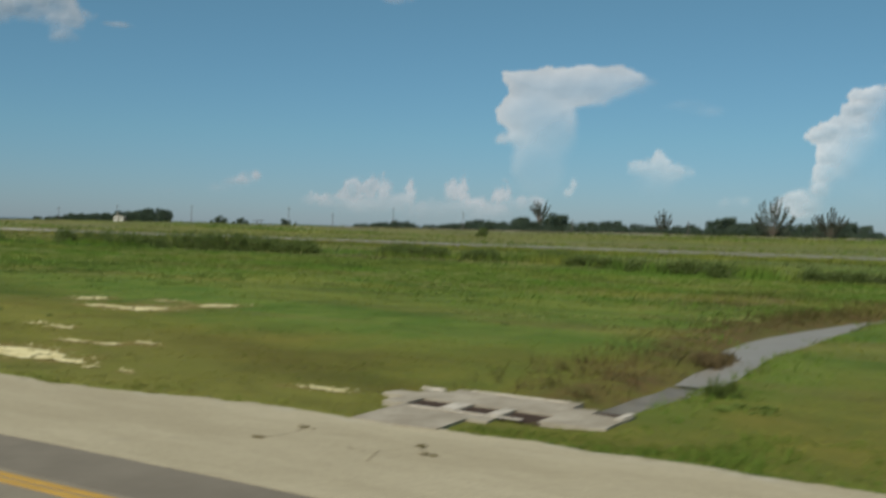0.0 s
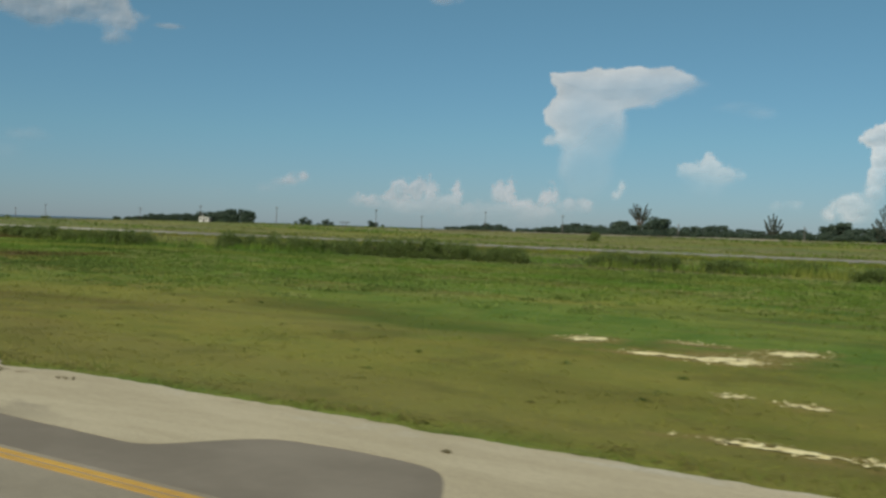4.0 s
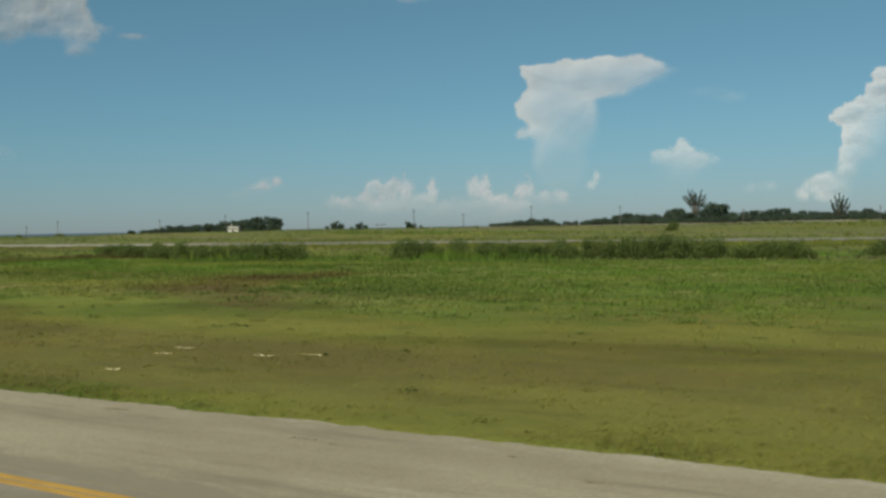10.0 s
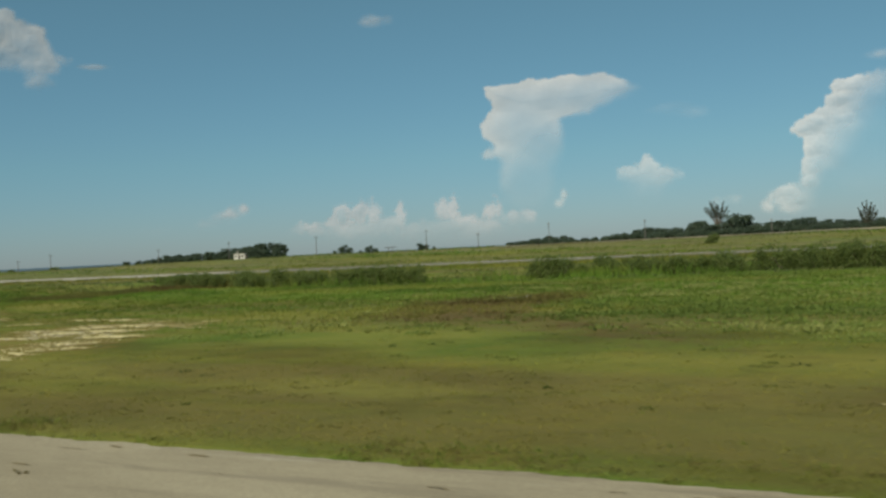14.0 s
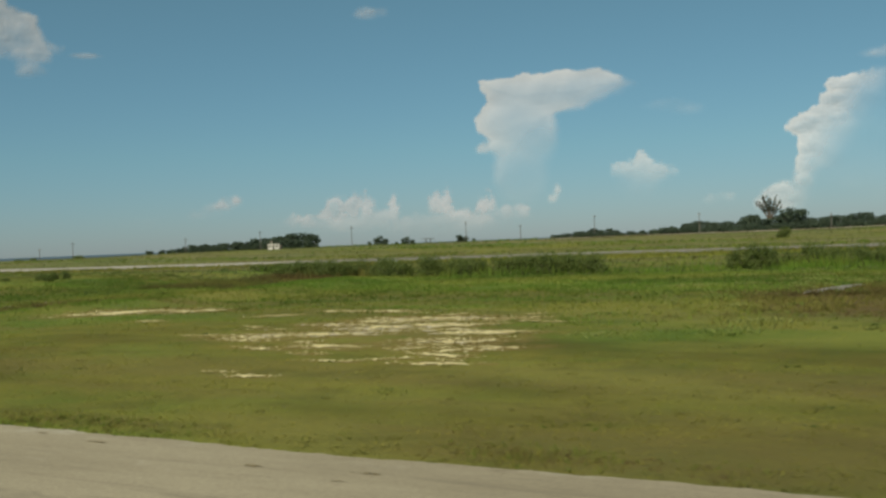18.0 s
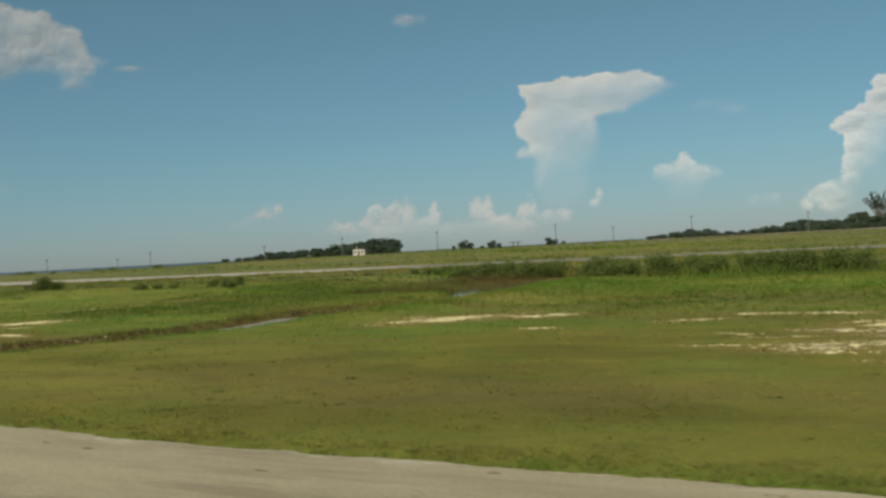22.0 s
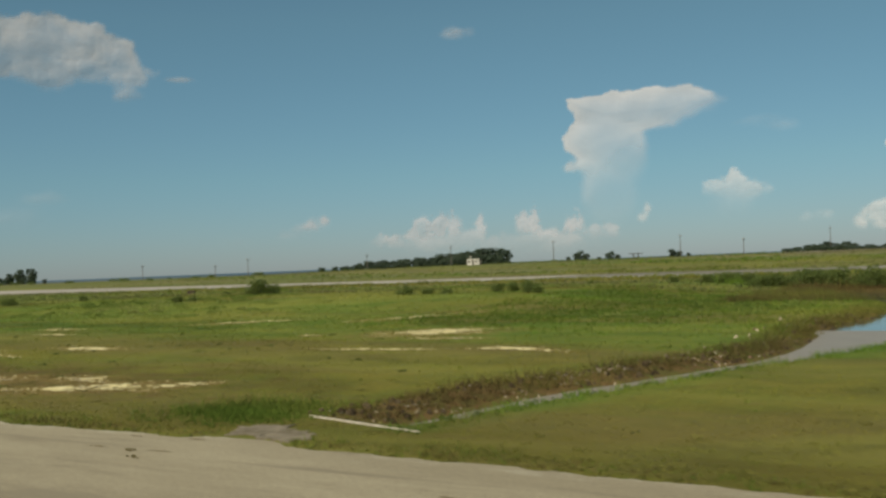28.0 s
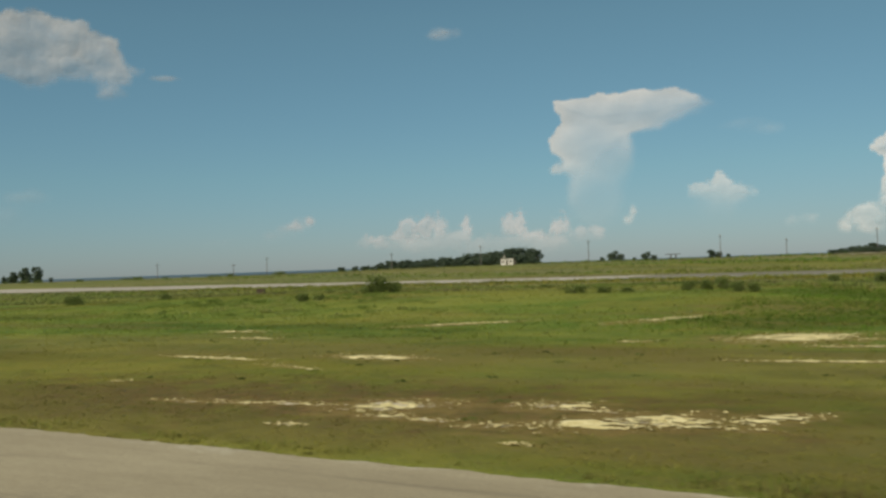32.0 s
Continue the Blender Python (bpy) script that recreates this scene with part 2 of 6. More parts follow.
def leaf_mat(name, a, b, through_leaf=0.25):
    k = Mat(name, 0.6, 0.25)
    c = k.mix(k.island(), a, b)
    k.colour(k.mix(k.math("MULTIPLY", k.each(), 0.4), c, tuple(0.75 * v for v in a)))
    return k.leafy(through_leaf).m


M_BUSH = leaf_mat("bush_leaves", (0.150, 0.195, 0.050), (0.205, 0.250, 0.064), 0.5)
# far trees: distance haze put into the leaf colour, paler and bluer
M_TREE = leaf_mat("hazy_tree_leaves", (0.080, 0.118, 0.075), (0.140, 0.178, 0.104), 0.4)
M_CAS = leaf_mat("feathery_needles", (0.085, 0.095, 0.062), (0.130, 0.140, 0.088))

def clump_mat(name, dark, mid_tone, bright):
    """Leafy clumps that run from dark to bright, one by one."""
    k = Mat(name, 0.7, 0.2)
    t = k.attr("tone")
    c = k.mix(k.band(t, 0.0, 0.5), dark, k.mix(k.band(t, 0.55, 1.0), mid_tone, bright))
    k.colour(k.mix(k.math("MULTIPLY", k.island(), 0.35), c, dark))
    return k.leafy(0.35).m


M_HUMMOCK = clump_mat("weed_leaves", (0.140, 0.190, 0.038), (0.215, 0.275, 0.055), (0.345, 0.350, 0.105))
M_TUSSOCK = clump_mat("tussock_leaves", (0.075, 0.098, 0.022), (0.115, 0.150, 0.030), (0.170, 0.200, 0.042))
M_LAWN = clump_mat("lawn_clumps", (0.150, 0.140, 0.034), (0.225, 0.215, 0.046), (0.310, 0.280, 0.070))
M_BROWN_TUFT = clump_mat("brown_tussock_leaves", (0.120, 0.095, 0.036), (0.180, 0.125, 0.052), (0.260, 0.195, 0.085))

k = Mat("bark", 0.9, 0.1)
k.colour(k.mix(k.noise(3, 5, 0.7, (1, 1, 0.2)), (0.10, 0.075, 0.05), (0.19, 0.16, 0.12)))
M_BARK = k.m

k = Mat("asphalt", 0.9, 0.25)
ag = k.noise(28, 4, 0.8)
c = k.mix(k.band(k.noise(0.22, 6, 0.65), 0.35, 0.65), (0.240, 0.203, 0.130), (0.318, 0.272, 0.178))
c = k.mix(k.math("MULTIPLY", k.band(ag, 0.35, 0.7), 0.35), c, (0.13, 0.115, 0.095))
c = k.mix(k.math("MULTIPLY", k.band(k.noise(0.8, 6, 0.7, (0.25, 1.4, 1)), 0.52, 0.72), 0.45), c, (0.34, 0.30, 0.24))
k.colour(c)
k.bump(ag, 0.3, 0.01)
M_ASPHALT = k.m

k = Mat("fresh_asphalt", 0.9, 0.2)
ag = k.noise(30, 4, 0.8)
c = k.mix(k.band(k.noise(0.3, 6, 0.65), 0.35, 0.65), (0.196, 0.165, 0.112), (0.252, 0.214, 0.148))
k.colour(k.mix(k.math("MULTIPLY", ag, 0.4), c, (0.120, 0.104, 0.082)))
k.bump(ag, 0.3, 0.01)
M_DARK = k.m

k = Mat("pale_shoulder", 0.95, 0.15)
k.xyz = k.t.nodes.new("ShaderNodeNewGeometry").outputs["Position"]
ag = k.noise(22, 5, 0.8)
c = k.mix(k.band(k.noise(0.3, 7, 0.7, (0.3, 1.2, 1)), 0.35, 0.65), (0.410, 0.345, 0.205), (0.520, 0.445, 0.275))
c = k.mix(k.math("MULTIPLY", k.band(ag, 0.40, 0.66), 0.55), c, (0.25, 0.205, 0.14))
c = k.mix(k.band(k.noise(0.55, 8, 0.8, (0.35, 1.5, 1), 0.6), 0.62, 0.74), c, (0.245, 0.215, 0.165))
worn = k.math("ADD", k.math("MULTIPLY", k.attr("from_edge"), -0.13), k.noise(0.7, 9, 0.78, (0.45, 1.4, 1), 0.4))
c = k.mix(k.math("MULTIPLY", k.band(worn, 0.47, 0.60), 0.7), c, k.mix(k.band(k.noise(6, 6, 0.8), 0.4, 0.62), (0.50, 0.455, 0.33), (0.37, 0.325, 0.22)))
c = k.mix(k.band(k.noise(2.2, 8, 0.8), 0.70, 0.76), c, (0.13, 0.115, 0.06))
pale_c = c
c = k.mix(k.band(k.noise(0.25, 7, 0.7, (0.3, 1.2, 1)), 0.35, 0.65), (0.335, 0.286, 0.178), (0.430, 0.372, 0.236))
c = k.mix(k.math("MULTIPLY", k.band(ag, 0.40, 0.66), 0.55), c, (0.16, 0.13, 0.09))
c = k.mix(k.band(k.noise(0.5, 8, 0.8, (0.35, 1.5, 1), 0.6), 0.60, 0.74), c, (0.45, 0.39, 0.28))
c = k.mix(k.math("MULTIPLY", k.band(k.noise(0.7, 7, 0.75, (0.18, 1.9, 1), 0.3), 0.52, 0.66), 0.55), c, (0.205, 0.172, 0.112))
worn = k.math("ADD", k.math("MULTIPLY", k.attr("from_edge"), -0.13), k.noise(0.7, 9, 0.78, (0.45, 1.4, 1), 0.4))
c = k.mix(k.math("MULTIPLY", k.band(worn, 0.47, 0.60), 0.7), c, k.mix(k.band(k.noise(6, 6, 0.8), 0.4, 0.62), (0.50, 0.455, 0.33), (0.37, 0.325, 0.22)))
c = k.mix(k.band(k.noise(1.9, 8, 0.8), 0.70, 0.76), c, (0.12, 0.105, 0.055))
along = k.t.nodes.new("ShaderNodeSeparateXYZ")
k.t.links.new(k.xyz, along.inputs[0])
grit = k.math("ADD", k.math("MULTIPLY", k.attr("from_edge"), -0.10), k.noise(1.1, 9, 0.8, (0.4, 1.6, 1), 0.8))
west = k.band(k.math("ADD", along.outputs["X"], k.math("MULTIPLY", k.noise(0.35, 6, 0.7), 22.0)), -36.0, -44.0)
c = k.mix(west, pale_c, c)
fray = k.math("ADD", k.attr("from_inner"), k.math("MULTIPLY", k.math("SUBTRACT", k.noise(0.8, 8, 0.75, (0.5, 1.3, 1), 0.5), 0.5), 5.0))
c = k.mix(k.math("MULTIPLY", k.math("MULTIPLY", k.band(fray, 1.1, 0.2), k.band(along.outputs["X"], -39.0, -44.0)), 0.9), c, k.mix(ag, (0.300, 0.256, 0.166), (0.225, 0.192, 0.126)))
k.colour(k.mix(k.math("MULTIPLY", k.band(grit, 0.56, 0.62), 0.7), c, (0.17, 0.135, 0.075)))
k.bump(ag, 0.4, 0.015)
M_SHOULDER = k.m

k = Mat("worn_yellow_paint", 0.7, 0.3)
c = k.mix(k.band(k.noise(1.2, 8, 0.75, (0.4, 1.5, 1)), 0.35, 0.62), (0.56, 0.33, 0.055), (0.43, 0.25, 0.055))
k.colour(k.mix(k.band(k.noise(9, 6, 0.8), 0.60, 0.74), c, (0.24, 0.20, 0.14)))
M_YELLOW = k.m

k = Mat("runway_surface", 0.9, 0.2)
c = k.mix(k.band(k.noise(0.05, 6, 0.7, (0.4, 1.5, 1)), 0.35, 0.65), (0.188, 0.170, 0.118), (0.265, 0.240, 0.172))
k.colour(k.mix(k.math("MULTIPLY", k.noise(0.7, 6, 0.7), 0.4), c, (0.20, 0.185, 0.16)))
M_RUNWAY = k.m

k = Mat("pale_runway", 0.9, 0.2)
c = k.mix(k.band(k.noise(0.05, 6, 0.7, (0.4, 1.5, 1)), 0.35, 0.65), (0.36, 0.32, 0.25), (0.50, 0.45, 0.36))
k.colour(k.mix(k.math("MULTIPLY", k.noise(0.7, 6, 0.7), 0.5), c, (0.30, 0.27, 0.21)))
M_PALE_RUNWAY = k.m

k = Mat("white_paint", 0.7, 0.3)
k.colour(k.mix(k.band(k.noise(0.6, 6, 0.7), 0.45, 0.7), (0.80, 0.79, 0.75), (0.55, 0.53, 0.48)))
M_WHITE = k.m

k = Mat("weathered_concrete", 0.9, 0.2)
ag = k.noise(14, 6, 0.75)
c = k.mix(k.band(k.noise(0.9, 7, 0.7), 0.35, 0.68), (0.315, 0.265, 0.180), (0.455, 0.392, 0.280))
c = k.mix(k.math("MULTIPLY", k.band(ag, 0.5, 0.72), 0.5), c, (0.18, 0.155, 0.12))
k.colour(c)
k.bump(ag, 0.5, 0.02)
M_CONC = k.m

k = Mat("pale_concrete", 0.9, 0.2)
k.colour(k.mix(k.band(k.noise(3.5, 6, 0.75), 0.4, 0.7), (0.60, 0.53, 0.41), (0.38, 0.33, 0.24)))
M_PALE = k.m

k = Mat("dry_verge", 0.95, 0.1)
c = k.mix(k.band(k.noise(0.12, 6, 0.7, (0.3, 1.2, 1)), 0.40, 0.60), (0.20, 0.17, 0.055), (0.46, 0.40, 0.28))
k.colour(k.mix(k.band(k.noise(0.5, 5, 0.7), 0.5, 0.65), c, (0.30, 0.25, 0.14)))
M_VERGE = k.m

k = Mat("rusty_mud", 0.95, 0.1)
k.colour(k.mix(k.noise(3, 6, 0.7), (0.045, 0.030, 0.020), (0.080, 0.054, 0.036)))
M_MUD = k.m

k = Mat("bank_mud", 0.95, 0.1)
k.colour(k.mix(k.band(k.island(), 0.2, 0.95), (0.052, 0.038, 0.020), k.mix(k.noise(4, 6, 0.7), (0.085, 0.062, 0.032), (0.130, 0.098, 0.054))))
M_CLOD = k.m

k = Mat("limestone", 0.95, 0.1)
c = k.mix(k.band(k.noise(2.2, 7, 0.75), 0.34, 0.62), (0.60, 0.50, 0.21), (0.85, 0.75, 0.40))
k.colour(k.mix(k.math("MULTIPLY", k.band(k.noise(11, 5, 0.8), 0.52, 0.68), 0.6), c, (0.38, 0.28, 0.12)))
k.bump(k.noise(9, 6, 0.75), 0.5, 0.03)
M_STONE = k.m

k = Mat("rubble", 0.95, 0.1)
c = k.mix(k.band(k.island(), 0.25, 1.0), (0.17, 0.125, 0.065), (0.58, 0.49, 0.33))
k.colour(k.mix(k.math("MULTIPLY", k.noise(9, 5, 0.75), 0.5), c, (0.22, 0.16, 0.09)))
M_RUBBLE = k.m

k = Mat("pavement_dirt", 0.95, 0.1)
k.colour(k.mix(k.noise(7, 6, 0.75), (0.150, 0.120, 0.062), (0.250, 0.205, 0.115)))
k.bump(k.noise(14, 5, 0.7), 0.7, 0.03)
M_DIRT = k.m

k = Mat("litter_scraps", 0.6, 0.3)
c = k.mix(k.band(k.island(), 0.3, 0.75), (0.16, 0.11, 0.065), (0.52, 0.45, 0.33))
k.colour(k.mix(k.band(k.island(), 0.90, 0.95), c, (0.55, 0.28, 0.22)))
M_LITTER = k.m

k = Mat("muddy_water", 0.05, 0.5)
k.colour(k.mix(k.noise(0.5, 4, 0.6), (0.075, 0.066, 0.046), (0.105, 0.094, 0.068)))
k.bump(k.noise(2.0, 4, 0.6), 0.04, 0.02)
M_WATER = k.m

k = Mat("murky_water", 0.40, 0.10)
k.colour(k.mix(k.noise(0.6, 5, 0.6), (0.235, 0.205, 0.155), (0.320, 0.285, 0.220)))
k.bump(k.noise(2.5, 4, 0.6), 0.15, 0.03)
M_MURKY = k.m

k = Mat("silty_shallows", 0.45, 0.25)
k.colour(k.mix(k.band(k.noise(1.4, 5, 0.65), 0.35, 0.65), (0.150, 0.122, 0.078), (0.225, 0.190, 0.130)))
k.bump(k.noise(6, 4, 0.6), 0.2, 0.02)
M_SILT = k.m

k = Mat("damp_concrete", 0.9, 0.15)
k.colour(k.mix(k.band(k.noise(1.6, 7, 0.72), 0.35, 0.66), (0.150, 0.122, 0.074), (0.275, 0.232, 0.155)))
k.bump(k.noise(9, 5, 0.7), 0.4, 0.02)
M_DAMP = k.m

k = Mat("sea_water", 0.4, 0.4)
k.colour(k.mix(k.noise(0.01, 4, 0.6, (1, 0.3, 1)), (0.050, 0.072, 0.080), (0.070, 0.092, 0.098)))
k.bump(k.noise(0.15, 5, 0.6), 0.6, 0.5)
M_SEA = k.m

k = Mat("white_wall_paint", 0.85, 0.2)
k.colour(k.mix(k.band(k.noise(1.2, 6, 0.7), 0.45, 0.75), (0.70, 0.66, 0.56), (0.50, 0.45, 0.36)))
M_WALL = k.m
k = Mat("brown_boards", 0.85, 0.2)
k.colour(k.mix(k.noise(2.5, 6, 0.7), (0.10, 0.088, 0.066), (0.18, 0.155, 0.115)))
M_BROWN = k.m
k = Mat("rusty_box_paint", 0.8, 0.2)
k.colour(k.mix(k.noise(2.5, 6, 0.7), (0.060, 0.042, 0.028), (0.112, 0.080, 0.052)))
M_BOX = k.m
k = Mat("dark_opening", 0.6, 0.3)
k.colour((0.03, 0.028, 0.025))
M_OPEN = k.m
k = Mat("pole_timber", 0.9, 0.1)
k.colour(k.mix(k.noise(4, 5, 0.7, (1, 1, 0.15)), (0.13, 0.115, 0.10), (0.22, 0.20, 0.17)))
M_POLE = k.m

# ---- cloud: lit by the sun, more see-through where its opacity falls; pinkish low over the sea
def vapour_mat(name, colour):
    k = Mat(name, 1.0, 0.0)
    k.colour(colour)
    tr = k.t.nodes.new("ShaderNodeBsdfTransparent")
    mx = k.t.nodes.new("ShaderNodeMixShader")
    k.t.links.new(k.attr("lit_opacity"), mx.inputs[0])
    k.t.links.new(tr.outputs[0], mx.inputs[1])
    k.t.links.new(k.b.outputs[0], mx.inputs[2])
    k.t.links.new(mx.outputs[0], k.t.nodes["Material Output"].inputs["Surface"])
    return k.m


M_CLOUD = vapour_mat("cloud_vapour", (0.82, 0.765, 0.715))
# the pink that haze lends the low clouds is put into their colour
M_LOW_CLOUD = vapour_mat("haze_pink_cloud", (0.82, 0.685, 0.645))


# ---------------------------------------------------------------- mesh helpers
def sstep(a, b, v):
    u = np.clip((np.asarray(v, float) - a) / (b - a), 0, 1)
    return u * u * (3 - 2 * u)


def lattice(ix, iy, seed):
    h = (ix.astype(np.int64) * 374761393 + iy.astype(np.int64) * 668265263 + seed * 974634539) & 0x7FFFFFFF
    h = ((h ^ (h >> 13)) * 1274126177) & 0x7FFFFFFF
    return ((h ^ (h >> 16)) & 0xFFFF) / 65535.0


def value_noise(x, y, seed=0):
    x, y = np.asarray(x, float), np.asarray(y, float)
    ix, iy = np.floor(x), np.floor(y)
    fx, fy = x - ix, y - iy
    fx, fy = fx * fx * (3 - 2 * fx), fy * fy * (3 - 2 * fy)
    a = lattice(ix, iy, seed) * (1 - fx) + lattice(ix + 1, iy, seed) * fx
    b = lattice(ix, iy + 1, seed) * (1 - fx) + lattice(ix + 1, iy + 1, seed) * fx
    return a * (1 - fy) + b * fy


def fbm(x, y, seed=0, octaves=5, gain=0.5):
    """Fractal noise, about -0.5 to 0.5."""
    total, amp, norm = 0.0, 1.0, 0.0
    for o in range(octaves):
        total = total + amp * (value_noise(np.asarray(x) * 2 ** o, np.asarray(y) * 2 ** o, seed + 17 * o) - 0.5)
        norm += amp
        amp *= gain
    return total / norm


def np_mesh(name, verts, faces, material, smooth=False, attrs=None):
    """A mesh from arrays: verts (n, 3), faces (m, 3 or 4)."""
    me = bpy.data.meshes.new(name)
    verts, faces = np.asarray(verts, np.float32), np.asarray(faces, np.int32)
    k = faces.shape[1]
    me.vertices.add(len(verts))
    me.vertices.foreach_set("co", verts.ravel())
    me.loops.add(faces.size)
    me.loops.foreach_set("vertex_index", faces.ravel())
    me.polygons.add(len(faces))
    me.polygons.foreach_set("loop_start", np.arange(0, faces.size, k, dtype=np.int32))
    me.polygons.foreach_set("use_smooth", np.full(len(faces), smooth))
    for key, values in (attrs or {}).items():
        me.attributes.new(key, "FLOAT", "POINT").data.foreach_set("value", np.asarray(values, np.float32).ravel())
    me.update(calc_edges=True)
    me.materials.append(material)
    return me


def part(name, bm, material, parent=None, label=""):
    """Links a bmesh as one mesh object, under a thing or a part if given."""
    me = bpy.data.meshes.new(name)
    bm.to_mesh(me)
    bm.free()
    me.materials.append(material)
    ob = new(name, me)
    ob.parent = parent
    return tagged(ob, label)


def sub(name, me, parent, label=""):
    ob = new(name, me)
    ob.parent = parent
    return tagged(ob, label)


def box(bm, x0, x1, y0, y1, z0, z1, bevel=0.0):
    v = bmesh.ops.create_cube(bm, size=1.0)["verts"]
    for p in v:
        p.co = Vector((x0 + (p.co.x + 0.5) * (x1 - x0), y0 + (p.co.y + 0.5) * (y1 - y0), z0 + (p.co.z + 0.5) * (z1 - z0)))
    if bevel:
        edges = {e for p in v for e in p.link_edges}
        bmesh.ops.bevel(bm, geom=list(edges), offset=bevel, segments=2, affect="EDGES")
    return bm


def tube(bm, points, radii, sides=7):
    """A tapered, bent tube through points."""
    rings = []
    for i, (p, r) in enumerate(zip(points, radii)):
        p = Vector(p)
        d = (Vector(points[min(i + 1, len(points) - 1)]) - Vector(points[max(i - 1, 0)])).normalized()
        a = d.orthogonal().normalized()
        b = d.cross(a)
        rings.append([bm.verts.new(p + r * (math.cos(6.2832 * s / sides) * a + math.sin(6.2832 * s / sides) * b)) for s in range(sides)])
    for lo, hi in zip(rings, rings[1:]):
        for s in range(sides):
            bm.faces.new((lo[s], lo[(s + 1) % sides], hi[(s + 1) % sides], hi[s]))
    bm.faces.new(rings[0][::-1])
    bm.faces.new(rings[-1])
    return bm


def thing(name, label, category, group="", kind="", at=(0, 0, 0), turn=0.0):
    ob = new(name)
    ob.matrix_basis = pose(*at, 0, 0, turn)
    return tagged(ob, label, category, group, kind)


# ---------------------------------------------------------------- plan
def pave_edge(x):
    """Ragged outer edge of the paved shoulder."""
    x = np.asarray(x, float)
    y = 0.15 + 0.95 * sstep(-20, -13, x) - 0.25 * sstep(-56, -62, x) * sstep(-150, -140, x) - 0.2 * sstep(-66, -74, x) * sstep(-125, -105, x) + 0.15 * sstep(-140, -150, x)
    y = y + 0.35 * np.exp(-((x + 52.4) / 1.1) ** 2) - 0.55 * np.exp(-((x + 47.4) / 0.7) ** 2)
    y = y + 0.30 * fbm(x * 0.12, x * 0 + 3.1, 5, 3) + 0.60 * fbm(x * 0.9, x * 0 + 7.7, 6, 6, 0.68)
    y = y + 1.1 * fbm(x * 0.55, x * 0 + 2.2, 12, 5, 0.65) * sstep(-44, -47, x) * sstep(-66, -58, x)
    y = y - 0.9 * np.exp(-((x + 152.3) / 1.0) ** 2)
    return y + 0.40 * sstep(-176.6, -175.6, x) * sstep(-172.9, -173.7, x)


def shoulder_inner(x):
    """Where the pale shoulder meets the darker asphalt."""
    x = np.asarray(x, float)
    y = -4.1 + 0 * x
    y = y + 1.95 * np.exp(-((x + 34.7) / 2.6) ** 6)
    y = y + 3.9 * sstep(-44.4, -50.0, x) * sstep(-57.0, -53.0, x)
    y = y - 1.35 * sstep(-53.5, -57.0, x)
    return y + 0.25 * fbm(x * 0.35, x * 0 + 1.3, 9, 4) + 3.4 * fbm(x * 0.55, x * 0 + 4.3, 10, 6, 0.68) * sstep(-44, -47, x) * sstep(-60, -55, x)


CREST_AT = lambda x: 356.0 + 0.19 * np.asarray(x, float)     # the road on its low bank behind the airfield


def course(y, knots, mids, widths):
    """Middle and half width of a water course, smoothly bent and with uneven banks."""
    y = np.asarray(y, float)
    m = sum(np.interp(y + o, knots, mids) for o in (-3, -1.5, 0, 1.5, 3)) / 5
    w = sum(np.interp(y + o, knots, widths) for o in (-3, -1.5, 0, 1.5, 3)) / 5
    return m + 0.25 * fbm(y * 0.3, y * 0 + 2.0, 41, 3), w * (1 + 0.35 * fbm(y * 0.45, y * 0 + 5.0, 43, 4))


def stream_mid(y):
    """The first ditch."""
    return course(y, [5, 8, 10.3, 13.5, 17, 20.7, 24.6, 34, 38, 48, 62, 78], [-8.3, -8.05, -7.75, -7.8, -8.2, -8.6, -8.4, -7.3, -6.5, -4.6, -1.5, 3.0],
                  [0.40, 0.45, 0.48, 0.55, 0.75, 1.05, 1.10, 0.65, 0.12, 0.15, 0.5, 0.6])


def canal_mid(y):
    """The second ditch, which widens to a pool."""
    return course(y, [4, 8.3, 13, 20, 24, 29, 33, 36, 40, 45, 51, 57, 63, 69, 76, 82, 90],
                  [-173.3, -172.4, -171.2, -168.8, -167.4, -166.9, -167.0, -167.2, -166.8, -166.0, -165.8, -166.3, -168.1, -169.9, -171.7, -172.5, -174],
                  [0.60, 0.95, 1.15, 1.15, 1.2, 1.5, 2.0, 2.3, 2.5, 2.6, 3.0, 3.25, 4.1, 5.5, 6.7, 6.2, 4.0])


